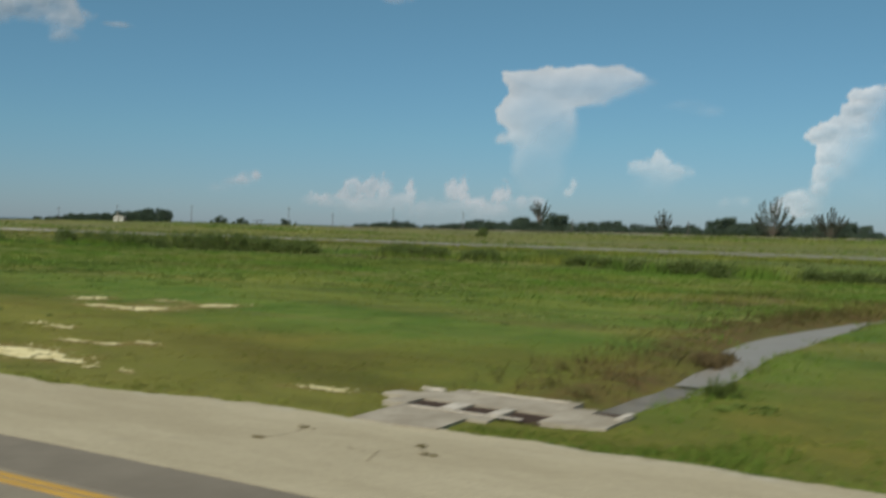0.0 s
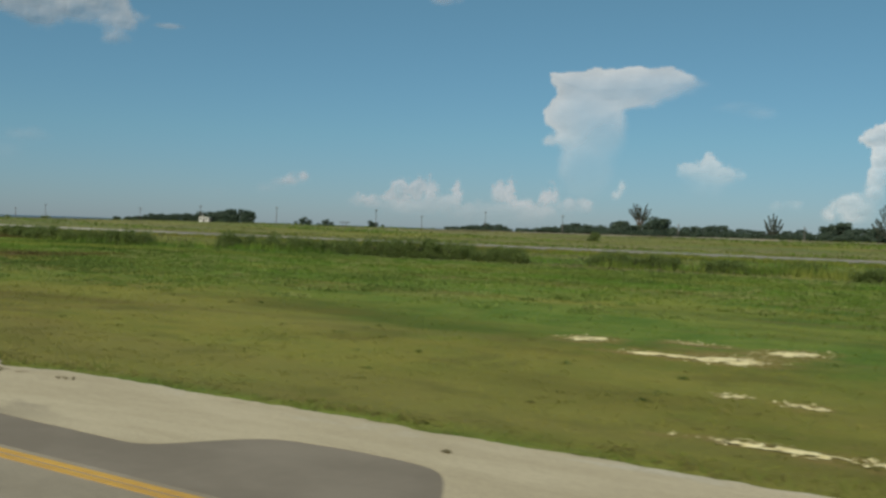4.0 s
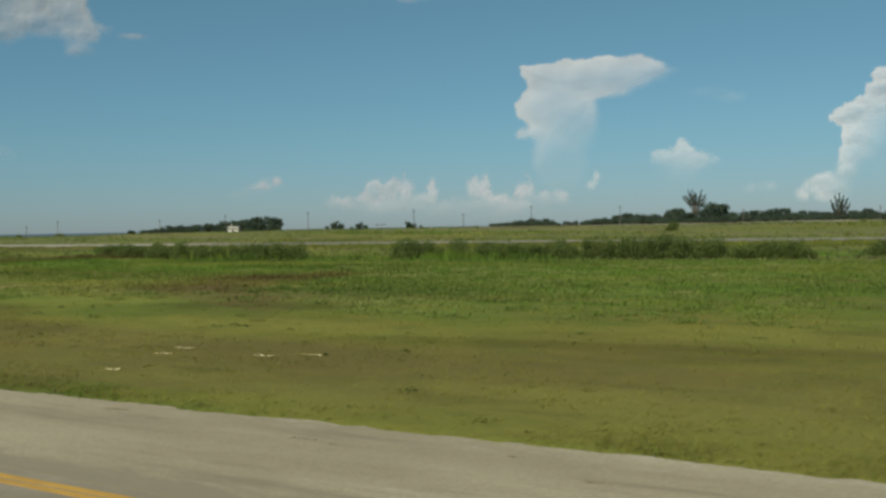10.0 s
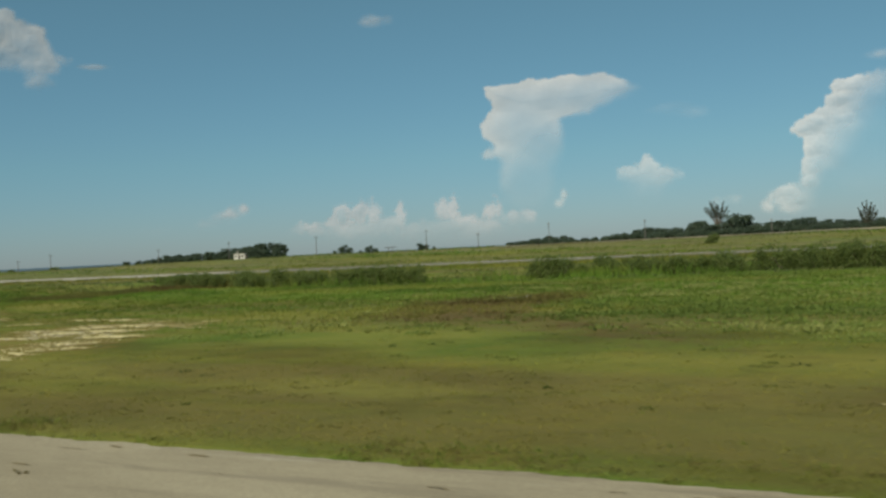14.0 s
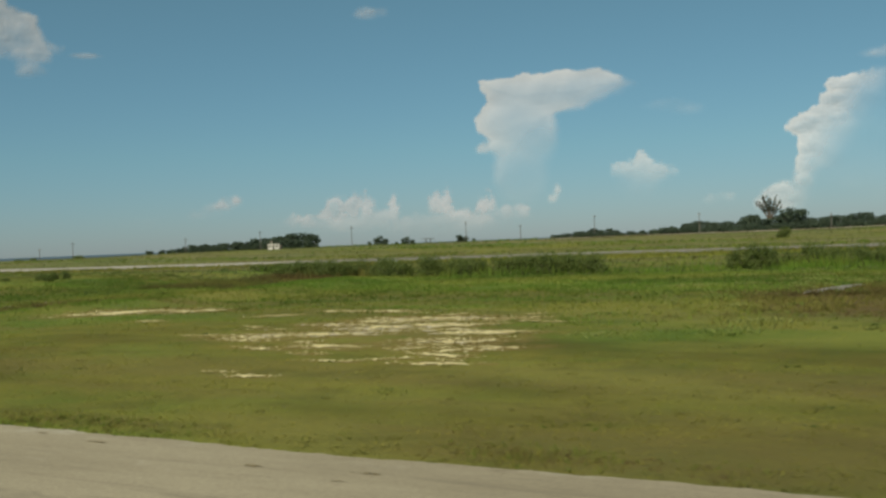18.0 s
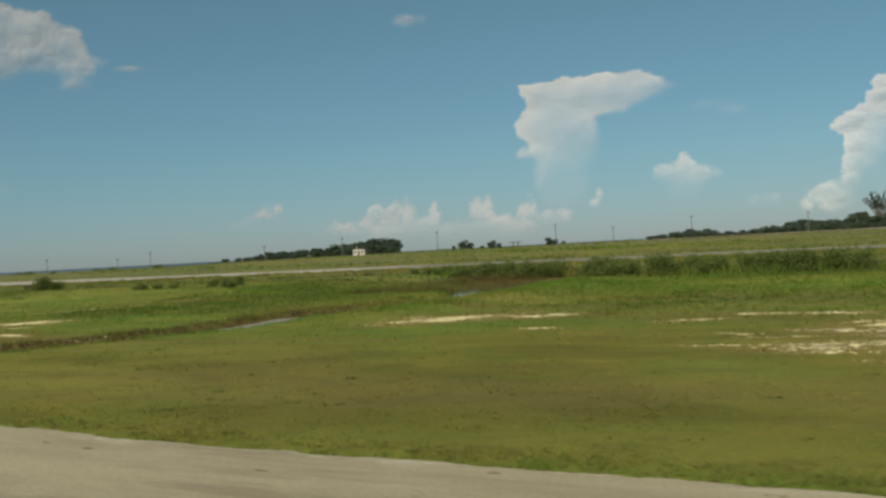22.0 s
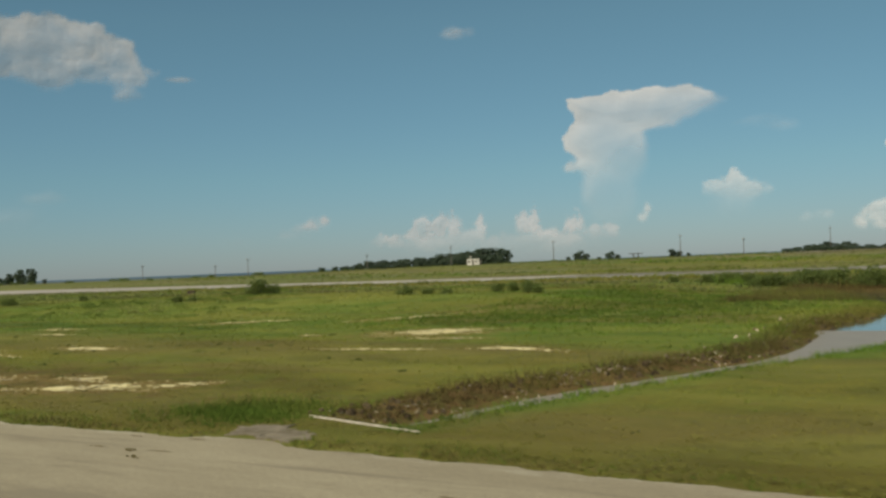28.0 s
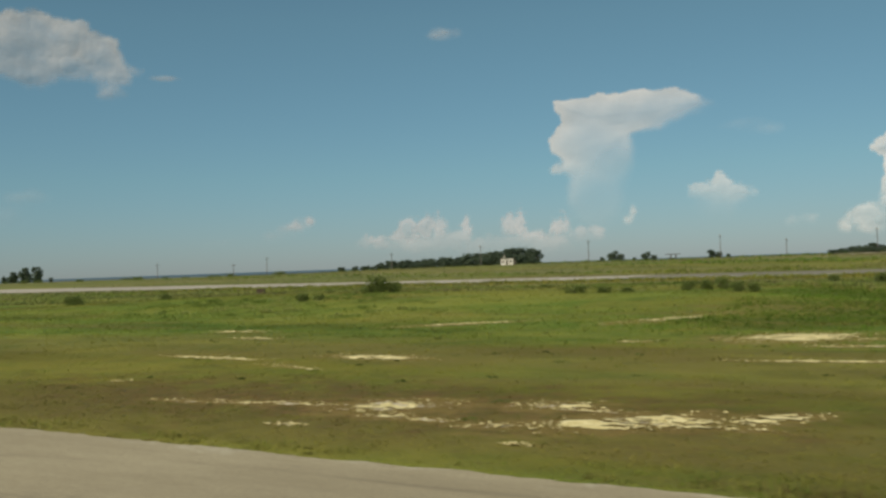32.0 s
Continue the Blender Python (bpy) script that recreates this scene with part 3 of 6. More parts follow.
def ground_z(x, y):
    x, y = np.asarray(x, float), np.asarray(y, float)
    z = 0.10 * fbm(x * 0.06, y * 0.06, 1, 4) + 0.06 * fbm(x * 0.6, y * 0.6, 2, 4)
    z = z * sstep(-0.5, 6, y)
    for mid, end in ((stream_mid, 80), (canal_mid, 83)):
        m, w = mid(y)
        west = 2.1 if mid is canal_mid else 2.2
        d = np.where(x < m, (m - x - w) / west, (x - m - w) / 0.9)
        inside = sstep(3.9, 4.6, y) * sstep(end, end - 4, y)
        z = z - (0.70 if mid is canal_mid else 0.50) * sstep(1.0, -0.25, d + 0.375) * inside
    m, w = canal_mid(y)
    top = np.interp(y, [28, 33, 40, 49, 60, 75], [-161.8, -160.9, -160.1, -160.8, -161.8, -163.0])      # low grassy ridge beside the pool
    z = z + 0.42 * np.where(x < top, sstep(-3.2, -0.3, x - top), sstep(6.5, 0.5, x - top)) * sstep(24, 33, y) * sstep(80, 70, y)
    d = np.hypot((x + 112.9 - 0.19 * (y - 52)) / 1.0, (y - 52) / 5.5)
    z = z - 0.34 * sstep(1.6, 0.5, d)
    z = z + 0.95 * sstep(47, 66, y) * sstep(118, 84, y) * sstep(-184, -202, x) * sstep(-300, -262, x)      # low swell of the ground
    pit = sstep(0.2, 0.0, np.maximum(np.abs(x + 10.0) - 2.3, np.abs(y - 3.85) - 0.95))
    z = np.where(pit > 0, z * (1 - pit) - 0.22 * pit, z)
    flat = sstep(140, 150, y) * sstep(210, 200, y)
    z = z * (1 - flat)
    crest = CREST_AT(x)
    top = 2.1 + 0.9 * sstep(-470, -360, x)
    rise = top * sstep(-105, 0, y - crest) * sstep(160, 60, y - crest) * sstep(-1400, -520, x)
    z = z + rise + 0.5 * fbm(x * 0.03, y * 0.03, 4, 4) * sstep(205, 260, y)
    z = z - 2.2 * sstep(110, 330, y - crest) - 2.2 * sstep(-640, -860, x - 0.6 * (y - 300))
    return z - 0.25 * sstep(0.3, -0.4, y - pave_edge(x))


# bare limestone: x, y, half length, half depth, turn (degrees), how whole it is
BARE_EAST = [(-24.85, 3.08, 1.80, 0.74, -6, 1), (-29.05, 3.12, 1.40, 0.26, -2, 1), (-26.8, 3.08, 0.65, 0.22, 8, 1), (-22.6, 2.76, 0.75, 0.24, -3, 1), (-21.2, 2.35, 0.2, 0.12, 8, 1), (-19.9, 2.4, 0.3, 0.10, -20, 1), (-14.4, 3.4, 0.7, 0.2, 5, 0.9),
             (-36.0, 15.5, 1.3, 0.35, 4, 0.9), (-33.8, 15.8, 1.1, 0.95, 8, 0.95)]
BARE_EAST_FAR = [(-39.7, 17.8, 0.75, 0.7, 30, 0.8), (-32.65, 19.1, 1.1, 0.8, 60, 0.8), (-36.2, 19.6, 0.8, 0.4, 0, 0.2), (-26.05, 5.8, 0.5, 0.2, 7, 0.85),
             (-24.7, 6.0, 0.42, 0.24, 10, 0.95), (-24.0, 6.8, 0.5, 0.28, -10, 0.8), (-29.8, 8.2, 0.5, 0.35, -15, 0.5), (-31.6, 8.55, 0.35, 0.25, -10, 0.3)]
CRUMBS = [(-83.2, 7.9, 0.30, 0.15, 0, 0.5), (-82.7, 6.6, 0.22, 0.12, 0, 0.5), (-79.2, 7.5, 0.3, 0.12, 0, 0.4), (-78.2, 8.2, 0.4, 0.1, 0, 0.4), (-81.2, 3.3, 0.15, 0.1, 0, 0.3)]
BARE_MID = [(-139.8, 29.5, 1.1, 0.6, 40, 0.8), (-137.0, 32.8, 1.5, 0.5, 0, 0.4), (-134.1, 33.0, 1.4, 0.8, 0, 0.6), (-132.2, 19.1, 1.7, 1.1, 20, 0.6), (-129.4, 20.3, 2.1, 0.7, 10, 0.6), (-132.5, 24.8, 1.3, 0.7, 0, 0.4),
            (-130.5, 27.8, 1.8, 1.3, 20, 0.6), (-129.0, 23.4, 1.8, 0.9, 10, 0.6), (-127.4, 28.6, 2.2, 1.0, 0, 0.5), (-126.2, 24.6, 1.3, 1.0, 0, 0.5), (-122.9, 21.8, 1.8, 0.8, 0, 0.7), (-122.4, 18.5, 1.7, 1.2, 20, 0.3)]
BARE_MID_NEAR = [(-126.5, 15.8, 1.3, 0.6, 0, 0.3), (-125.6, 13.7, 0.6, 0.25, 0, 0.2), (-123.5, 12.2, 1.0, 0.22, 5, 0.4), (-123.9, 8.35, 0.6, 0.22, 20, 0.8), (-120.2, 16.0, 1.4, 0.5, 30, 0.5), (-119.6, 12.35, 1.2, 0.3, 8, 0.9),
            (-125.7, 8.9, 0.5, 0.15, 0, 0.3), (-154.0, 31.6, 3.4, 1.6, 55, 0.8), (-148.5, 33.3, 1.8, 1.0, 40, 0.65), (-146.0, 26.0, 1.0, 0.4, 0, 0.7)]
BARE_WEST = [(-189.8, 31.6, 2.6, 1.9, 30, 0.9), (-186.0, 27.5, 1.3, 0.3, 5, 0.6), (-200.4, 45.0, 4.2, 1.0, 68, 0.6), (-186.2, 21.4, 2.7, 0.28, 9, 0.95), (-180.0, 22.8, 1.5, 0.6, -8, 0.9), (-178.0, 22.1, 1.1, 0.3, -20, 0.7),
             (-212.8, 39.8, 3.2, 0.8, 45, 0.6), (-196.4, 28.4, 0.8, 0.4, 0, 0.3), (-212.3, 17.2, 2.7, 0.35, -5, 0.9), (-219.4, 27.4, 1.3, 0.6, 0, 0.5), (-206.0, 15.0, 1.5, 0.3, -15, 0.3)]
BARE_WEST_NEAR = [(-204.5, 19.2, 2.1, 0.7, 0, 0.8),
             (-225.0, 32.3, 2.0, 0.7, 0, 0.4), (-201.2, 6.0, 1.6, 0.25, 5, 0.2), (-198.4, 6.4, 1.0, 0.22, 5, 0.25), (-195.1, 7.1, 1.2, 0.85, 40, 0.62), (-190.8, 8.6, 0.9, 0.6, 10, 0.3),
             (-188.1, 6.6, 1.9, 0.85, 38, 0.72), (-185.1, 8.2, 1.2, 0.45, 50, 0.65), (-208.9, 9.1, 0.3, 0.2, 0, 0.2), (-196.0, 3.5, 0.4, 0.15, 0, 0.4), (-189.2, 3.2, 0.3, 0.12, 0, 0.2)]
wisp = random.Random(21)
for cx, cy, wx, wy, count in ((-128.5, 24.0, 8.5, 9.0, 34), (-192.0, 7.0, 6.5, 2.0, 8), (-120.5, 15.0, 3.0, 4.0, 7), (-189.0, 30.0, 4.0, 4.0, 6), (-152.0, 32.0, 5.0, 3.0, 5)):
    for k in range(count):
        q, a = math.sqrt(wisp.random()), wisp.uniform(0, 6.283)
        BARE_MID.append((cx + wx * q * math.cos(a), cy + wy * q * math.sin(a), wisp.uniform(0.35, 1.1), wisp.uniform(0.12, 0.40), wisp.uniform(-15, 35), wisp.uniform(0.35, 0.75)))
BARE_ALL = BARE_EAST + BARE_EAST_FAR + CRUMBS + BARE_MID + BARE_MID_NEAR + BARE_WEST + BARE_WEST_NEAR


def bare_at(x, y, grow=1.0):
    """1 in the middle of a bare patch, 0 outside."""
    total = np.zeros_like(np.asarray(x, float))
    for px, py, rx, ry, turn, whole in BARE_ALL:
        c, s = math.cos(radians(turn)), math.sin(radians(turn))
        dx, dy = x - px, y - py
        u, v = (dx * c + dy * s) / (rx * grow), (-dx * s + dy * c) / (ry * grow)
        total = np.maximum(total, 1 - np.hypot(u, v))
    return np.clip(total, 0, 1)


def dry_at(x, y):
    """Tan, parched ground on and round the bare patches."""
    v = 0.72 * bare_at(x, y, 2.4) ** 0.6
    for cx, cy, rx, ry, most in ((-128.0, 23.0, 10.0, 9.0, 0.42), (-195.0, 7.0, 12.0, 3.0, 0.36), (-36.0, 17.5, 6.0, 3.0, 0.34), (-189.0, 28.0, 7.0, 6.0, 0.30), (-152.0, 31.0, 6.0, 4.0, 0.32), (-27.0, 6.0, 7.0, 2.0, 0.26), (-212.0, 38.0, 6.0, 5.0, 0.28)):
        v = v + most * np.exp(-(((x - cx) / rx) ** 2 + ((y - cy) / ry) ** 2))
    return v


def lush_at(x, y):
    n = fbm(x * 0.025, y * 0.025, 21, 4)
    v = 0.31 - 0.14 * sstep(-100, -140, x) + 0.56 * sstep(7, 34, y + 32 * n) + 0.7 * fbm(x * 0.05 + 9, y * 0.09, 22, 4) - 0.26 * sstep(95, 150, y) + 1.5 * fbm(x * 0.008, y * 0.06, 24, 4) * sstep(90, 130, y) + 0.35 * sstep(-70, -20, x) * sstep(8, 26, y)
    m, w = stream_mid(y)
    v = v + 0.2 * sstep(2.2, 0.6, np.abs(x - m - w - 0.9)) * sstep(4, 6, y) * sstep(80, 70, y)
    m, w = canal_mid(y)
    v = v + (0.25 + 0.6 * sstep(11, 6, y)) * sstep(1.8, 0.4, np.abs(x - m - w - 0.9)) * sstep(2, 4, y) * sstep(80, 70, y)
    return v + 0.6 * np.exp(-(((x + 177.5) / 1.8) ** 2 + ((y - 4.2) / 1.2) ** 2)) + 0.3 * sstep(0.9, 0.0, y - pave_edge(x))


def brown_at(x, y):
    m, w = stream_mid(y)
    v = 0.70 * sstep(4.5, 0.8, (m - w - x)) * sstep(0.6, 0.0, x - m + w) * sstep(4, 6, y) * sstep(80, 60, y) + 0.5 * sstep(1.6, 0.3, x - m - w) * sstep(-0.6, 0.0, x - m - w) * sstep(6, 9, y) * sstep(80, 60, y)
    v = v + 0.7 * np.exp(-(((x + 15) / 7) ** 2 + ((y - 45) / 20) ** 2))
    m, w = canal_mid(y)
    v = v + 0.85 * sstep(2.5, 0.6, (m - w - x)) * sstep(0.8, 0.0, x - m + w) * sstep(3.5, 5, y) * sstep(62, 45, y)
    v = v + 1.0 * np.exp(-(((x + 111) / 6) ** 2 + ((y - 45) / 15) ** 2)) + 0.5 * np.exp(-(((x + 104) / 11) ** 2 + ((y - 32 - 0.75 * (x + 104) * -1) / 7) ** 2)) + 0.45 * np.exp(-(((x + 92) / 9) ** 2 + ((y - 21 + 0.7 * (x + 92)) / 6) ** 2))
    v = v + 0.5 * np.exp(-(((x + 36) / 6) ** 2 + ((y - 18) / 3.5) ** 2)) + 0.35 * np.exp(-(((x + 66) / 22) ** 2 + ((y - 9) / 4) ** 2))
    v = v + 0.22 * np.exp(-(((x + 92) / 14) ** 2 + ((y - 8) / 3) ** 2)) + 0.9 * sstep(6, 3, np.abs(y - 85)) * sstep(-190, -182, x) * sstep(-162, -168, x)
    return v + 0.75 * np.exp(-(((x + 198) / 24) ** 2 + ((y - 8) / 7) ** 2)) + 0.35 * np.exp(-((y - 90) / 6) ** 2)


# ---------------------------------------------------------------- ground sheet, out to the horizon
def spread(lo, hi, step, far, growth=1.25):
    """Coordinates with even steps from lo to hi, then growing out to -far and far."""
    mid = np.arange(lo, hi + step / 2, step)
    out, s, p = [], step, hi
    while p < far:
        s *= growth
        p += s
        out.append(min(p, far))
    back, s, p = [], step, lo
    while p > -far:
        s *= growth
        p -= s
        back.append(max(p, -far))
    return np.array(back[::-1] + list(mid) + out)


def sheet(xs, ys):
    gx, gy = np.meshgrid(xs, ys)
    n, m = len(xs), len(ys)
    i = (np.arange(m - 1)[:, None] * n + np.arange(n - 1)[None, :]).ravel()
    return gx.ravel(), gy.ravel(), np.stack([i, i + 1, i + n + 1, i + n], 1)


XS = spread(-300, 14, 0.55, 4900)
near_y = np.concatenate([np.arange(-1.6, 12, 0.3), np.arange(12, 40, 0.5), np.arange(40, 110, 1.0)])
far_y = [110.0]
while far_y[-1] < 4900:
    far_y.append(far_y[-1] + max(2.0, 0.035 * (far_y[-1] - 80)))
YS = np.concatenate([[-4900, -2000, -800, -300, -120, -70, -30, -8], near_y, far_y])
gx, gy, quads = sheet(XS, YS)
gz = ground_z(gx, gy)
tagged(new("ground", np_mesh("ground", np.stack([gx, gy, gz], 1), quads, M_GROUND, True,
                             {"lush": lush_at(gx, gy), "brown": brown_at(gx, gy), "bare": dry_at(gx, gy), "far_dull": 0.75 * sstep(100, 165, gy)})),
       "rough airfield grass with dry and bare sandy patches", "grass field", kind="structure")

# sea behind the low land
bm = bmesh.new()
bmesh.ops.create_grid(bm, x_segments=2, y_segments=2, size=4900)
bmesh.ops.translate(bm, verts=bm.verts, vec=(0, 0, -1.3))
tagged(part("sea", bm, M_SEA), "calm blue-grey sea beyond the flat land", "sea", kind="structure")


# ---------------------------------------------------------------- taxiway
def strip(name, xs, inner, outer, z, material, rows=6):
    a, b = inner(xs), outer(xs)
    t = np.linspace(0, 1, rows)
    yy = a[None, :] * (1 - t[:, None]) + b[None, :] * t[:, None]
    n = len(xs)
    i = (np.arange(rows - 1)[:, None] * n + np.arange(n - 1)[None, :]).ravel()
    v = np.stack([np.tile(xs, rows), yy.ravel(), np.full(n * rows, z)], 1)
    rim = np.concatenate([np.maximum(b[None, :] - yy, 0).ravel(), np.zeros(n)])
    lip = np.stack([xs, b, np.full(n, z - 0.12)], 1)          # worn outer edge, turned down
    near = np.stack([xs, a, np.full(n, z - 0.03)], 1)
    v = np.concatenate([v, lip, near])
    rim = np.concatenate([rim, np.full(n, 9.0)])
    back = np.concatenate([(yy - a[None, :]).ravel(), b - a, np.zeros(n)])
    j = (rows - 1) * n + np.arange(n - 1)
    k = np.arange(n - 1)
    f = np.concatenate([np.stack([i, i + 1, i + n + 1, i + n], 1), np.stack([j, j + 1, j + n + 1, j + n], 1), np.stack([k + (rows + 1) * n, k + (rows + 1) * n + 1, k + 1, k], 1)])
    return np_mesh(name, v, f, material, attrs={"from_edge": rim, "from_inner": back})


PX = np.arange(-330, 60, 0.2)
flat_at = lambda y: (lambda x: np.full(len(x), float(y)))
tagged(new("taxiway", strip("taxiway", PX, flat_at(-70), lambda x: pave_edge(x) - 0.02, 0.02, M_ASPHALT)), "worn grey asphalt taxiway beside the grass", "taxiway", kind="structure")
BX = PX[PX > -45.6]
tagged(new("asphalt_band", strip("asphalt_band", BX, flat_at(-5.6), lambda x: np.minimum(shoulder_inner(x) + 0.15, -0.6), 0.026, M_DARK)),
       "darker resurfaced asphalt band along the taxiway edge", "asphalt", kind="structure")
for lo, hi, mat, label in ((-330, 60, M_SHOULDER, "pale sandy concrete shoulder with a ragged gravelly edge"),):
    sx = PX[(PX > lo) & (PX < hi)]
    tagged(new("shoulder", strip("shoulder", sx, lambda x: np.minimum(shoulder_inner(x), pave_edge(x) - 0.04), pave_edge, 0.034, mat, 16)), label, "shoulder", kind="structure")
for off in (-0.11, 0.11):
    tagged(new("taxiway_line", strip("taxiway_line", PX[::5], flat_at(-5.95 + off - 0.065), flat_at(-5.95 + off + 0.065), 0.0385, M_YELLOW, 2)),
           "worn yellow painted taxiway edge line", "painted line", "double yellow edge line", "structure")


# ---------------------------------------------------------------- runway, its markings, road on the bank
def ribbon(name, xs, y0, y1, lift, material):
    rows = []
    for y in (y0, y1):
        yy = y(xs) if callable(y) else np.full(len(xs), float(y))
        rows.append(np.stack([xs, yy, ground_z(xs, yy) + lift], 1))
    n = len(xs)
    j = np.arange(n - 1)
    return np_mesh(name, np.concatenate(rows), np.stack([j, j + 1, j + n + 1, j + n], 1), material)


RX = np.arange(-900, 320, 4.0)
tagged(new("runway", ribbon("runway", RX[RX >= -256], 160, 194, 0.05, M_RUNWAY)), "long grey runway across the airfield", "runway", kind="structure")
tagged(new("runway_end", ribbon("runway_end", RX[RX <= -256], 160, 194, 0.05, M_PALE_RUNWAY)), "pale worn concrete end of the runway", "runway", kind="structure")
for a, b, y, w in ((-266, -206, 161.5, 2.2), (-900, -300, 162.0, 0.7), (-200, 200, 191, 0.9)):
    tagged(new("runway_line", ribbon("runway_line", np.arange(a, b, 4.0), y, y + w, 0.06, M_WHITE)), "white painted runway edge line", "painted line", kind="structure")
tagged(new("road", ribbon("road", np.arange(-700, 150, 3.0), lambda x: CREST_AT(x) - 2.5, lambda x: CREST_AT(x) + 3.5, 0.12, M_SHOULDER)),
       "pale coastal road on a low bank", "road", kind="structure")


rows = np.array([-17.0, -13.0, -9.0, -6.0, -2.6])
vx = np.arange(-238, 60, 2.0)
VX, VY = np.meshgrid(vx, rows)
VY = CREST_AT(VX) + VY + 4.0 * fbm(VX * 0.06, VX * 0 + 1, 31, 4) * (VY < -15)
jj = (np.arange(4)[:, None] * len(vx) + np.arange(len(vx) - 1)[None, :]).ravel()
tagged(new("road_verge", np_mesh("road_verge", np.stack([VX.ravel(), VY.ravel(), (ground_z(VX, VY) + 0.22).ravel()], 1), np.stack([jj, jj + 1, jj + len(vx) + 1, jj + len(vx)], 1), M_VERGE)),
       "pale dry sandy verge below the coastal road", "verge", kind="structure")


# ---------------------------------------------------------------- ditch water
def water_strip(name, mid, y0, y1, z, extra, label, material):
    ys = np.arange(y0, y1, 0.6)
    m, w = mid(ys)
    level = z(ys) if callable(z) else np.full(len(ys), z)
    left, right = np.stack([m - w - extra, ys, level], 1), np.stack([m + w + extra, ys, level], 1)
    n = len(ys)
    j = np.arange(n - 1)
    me = np_mesh(name, np.concatenate([left, right]), np.stack([j, j + n, j + n + 1, j + 1], 1), material)
    tagged(new(name, me), label, "water", kind="structure")


water_strip("ditch_silt", stream_mid, 4.2, 11.4, -0.25, 0.3, "brown silty shallows below the culvert", M_SILT)
water_strip("ditch_water", stream_mid, 11.2, 78, -0.252, 0.4, "shallow muddy water in a narrow drainage ditch", M_MURKY)
water_strip("canal_water", canal_mid, 4.0, 36.6, lambda y: -0.36 + 0.13 * sstep(22, 36, y), 0.95, "shallow muddy water in a littered ditch", M_MURKY)
water_strip("pool_water", canal_mid, 36.4, 84, -0.235, 0.6, "still water of a pool before the hedge", M_WATER)
bm = bmesh.new()
bmesh.ops.create_circle(bm, cap_ends=True, radius=1.0, segments=28)
for v in bm.verts:
    y = 52 + v.co.y * 7.0
    v.co = Vector((-112.9 + 0.19 * (y - 52) + v.co.x * 1.45 * (1 + 0.25 * math.sin(3.1 * y)), y, -0.15))
tagged(part("puddle", bm, M_MURKY), "shallow puddle in brown marshy grass", "water", kind="structure")


# ---------------------------------------------------------------- clouds, far off
def cloud(name, label, centre, shapes, fade, rough=0.3, thick=9.0, dense=0.8, cell=0.04, seed=0, crisp=0.12, core=0.5, rim=0.9, wedge=(), mottle=0.5, grain=1.0, material=None):
    """Sunlit cloud sheet on a great sphere round centre, in degrees (azimuth left of +y, elevation).
    shapes: (azimuth, elevation, half width, half height); wedge: lines (a, e, c), a * azimuth + e * elevation < c, that
    bound one more shape; fade(azimuth, elevation) thins the sheet where haze and shade dim it; the bright rim is put
    into the opacity, which falls to core inside."""
    a0, a1 = min(b[0] - 1.5 * b[2] for b in shapes), max(b[0] + 1.5 * b[2] for b in shapes)
    e0, e1 = max(min(b[1] - 1.5 * b[3] for b in shapes), 0.1), max(b[1] + 1.5 * b[3] for b in shapes)
    A, E, quads = sheet(np.arange(a0, a1, cell), np.arange(e0, e1, cell))
    wa = A + rough * 0.9 * fbm(A * 0.8, E * 0.8, seed + 3, 3)
    we = E + rough * 0.9 * fbm(A * 0.8, E * 0.8, seed + 4, 3)
    k, d = 5.0, 0.0
    for ba, be, ra, re in shapes:
        d = d + np.exp(k * np.clip((1 - np.hypot((wa - ba) / ra, (we - be) / re)) * min(ra, re), -4, 4))
    if wedge:
        inside = np.min([(c - a * wa - e * we) / math.hypot(a, e) for a, e, c in wedge], 0)
        d = d + np.exp(k * np.clip(inside, -4, 4))
    d = np.log(d) / k
    puffs = 0.0                                               # round puffs outward, sharp creases between them
    for scale, amp in ((0.9, 0.50), (1.9, 0.34), (4.1, 0.20), (8.5, 0.11)):
        puffs = puffs + amp * (np.abs(2 * value_noise(A * scale * grain + 7, E * scale * grain, seed + int(scale * 10)) - 1) - 0.45)
    d = d + rough * puffs
    broad = fbm(A * 0.7, E * 0.8, seed + 12, 2, 0.4)
    thin = fade(A + 0.5 * fbm(A * 0.5, E * 0.5, seed + 5, 3), E + 0.9 * fbm(A * 0.6, E * 0.6, seed + 6, 3))
    soft_edge = crisp + 0.9 * np.clip(1 - thin, 0, 1)
    edge = sstep(-0.3 * crisp, 1.0, d / soft_edge)
    # brightness of the sunlit rim, put into the opacity along the whole edge
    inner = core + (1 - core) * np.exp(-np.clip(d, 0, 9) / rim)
    lit_opacity = np.clip(edge * inner * dense * (1 + mottle * fbm(A * 0.9, E * 1.1, seed + 14, 5, 0.55)) * thin, 0, 0.95)
    r = 4600 - thick * (1.2 * sstep(-0.2, 1.4, d) + 2.0 * broad)
    ra, re = np.radians(A), np.radians(E)
    v = np.stack([centre[0] - np.sin(ra) * np.cos(re) * r, centre[1] + np.cos(ra) * np.cos(re) * r, centre[2] + np.sin(re) * r], 1)
    quads = quads[(lit_opacity[quads] > 0.004).any(1)][:, ::-1]
    used = np.unique(quads)
    remap = np.zeros(len(A), np.int64)
    remap[used] = np.arange(len(used))
    me = np_mesh(name, v[used], remap[quads], material or M_CLOUD, True, {"lit_opacity": lit_opacity[used]})
    return tagged(new(name, me), label, "cloud", kind="structure")


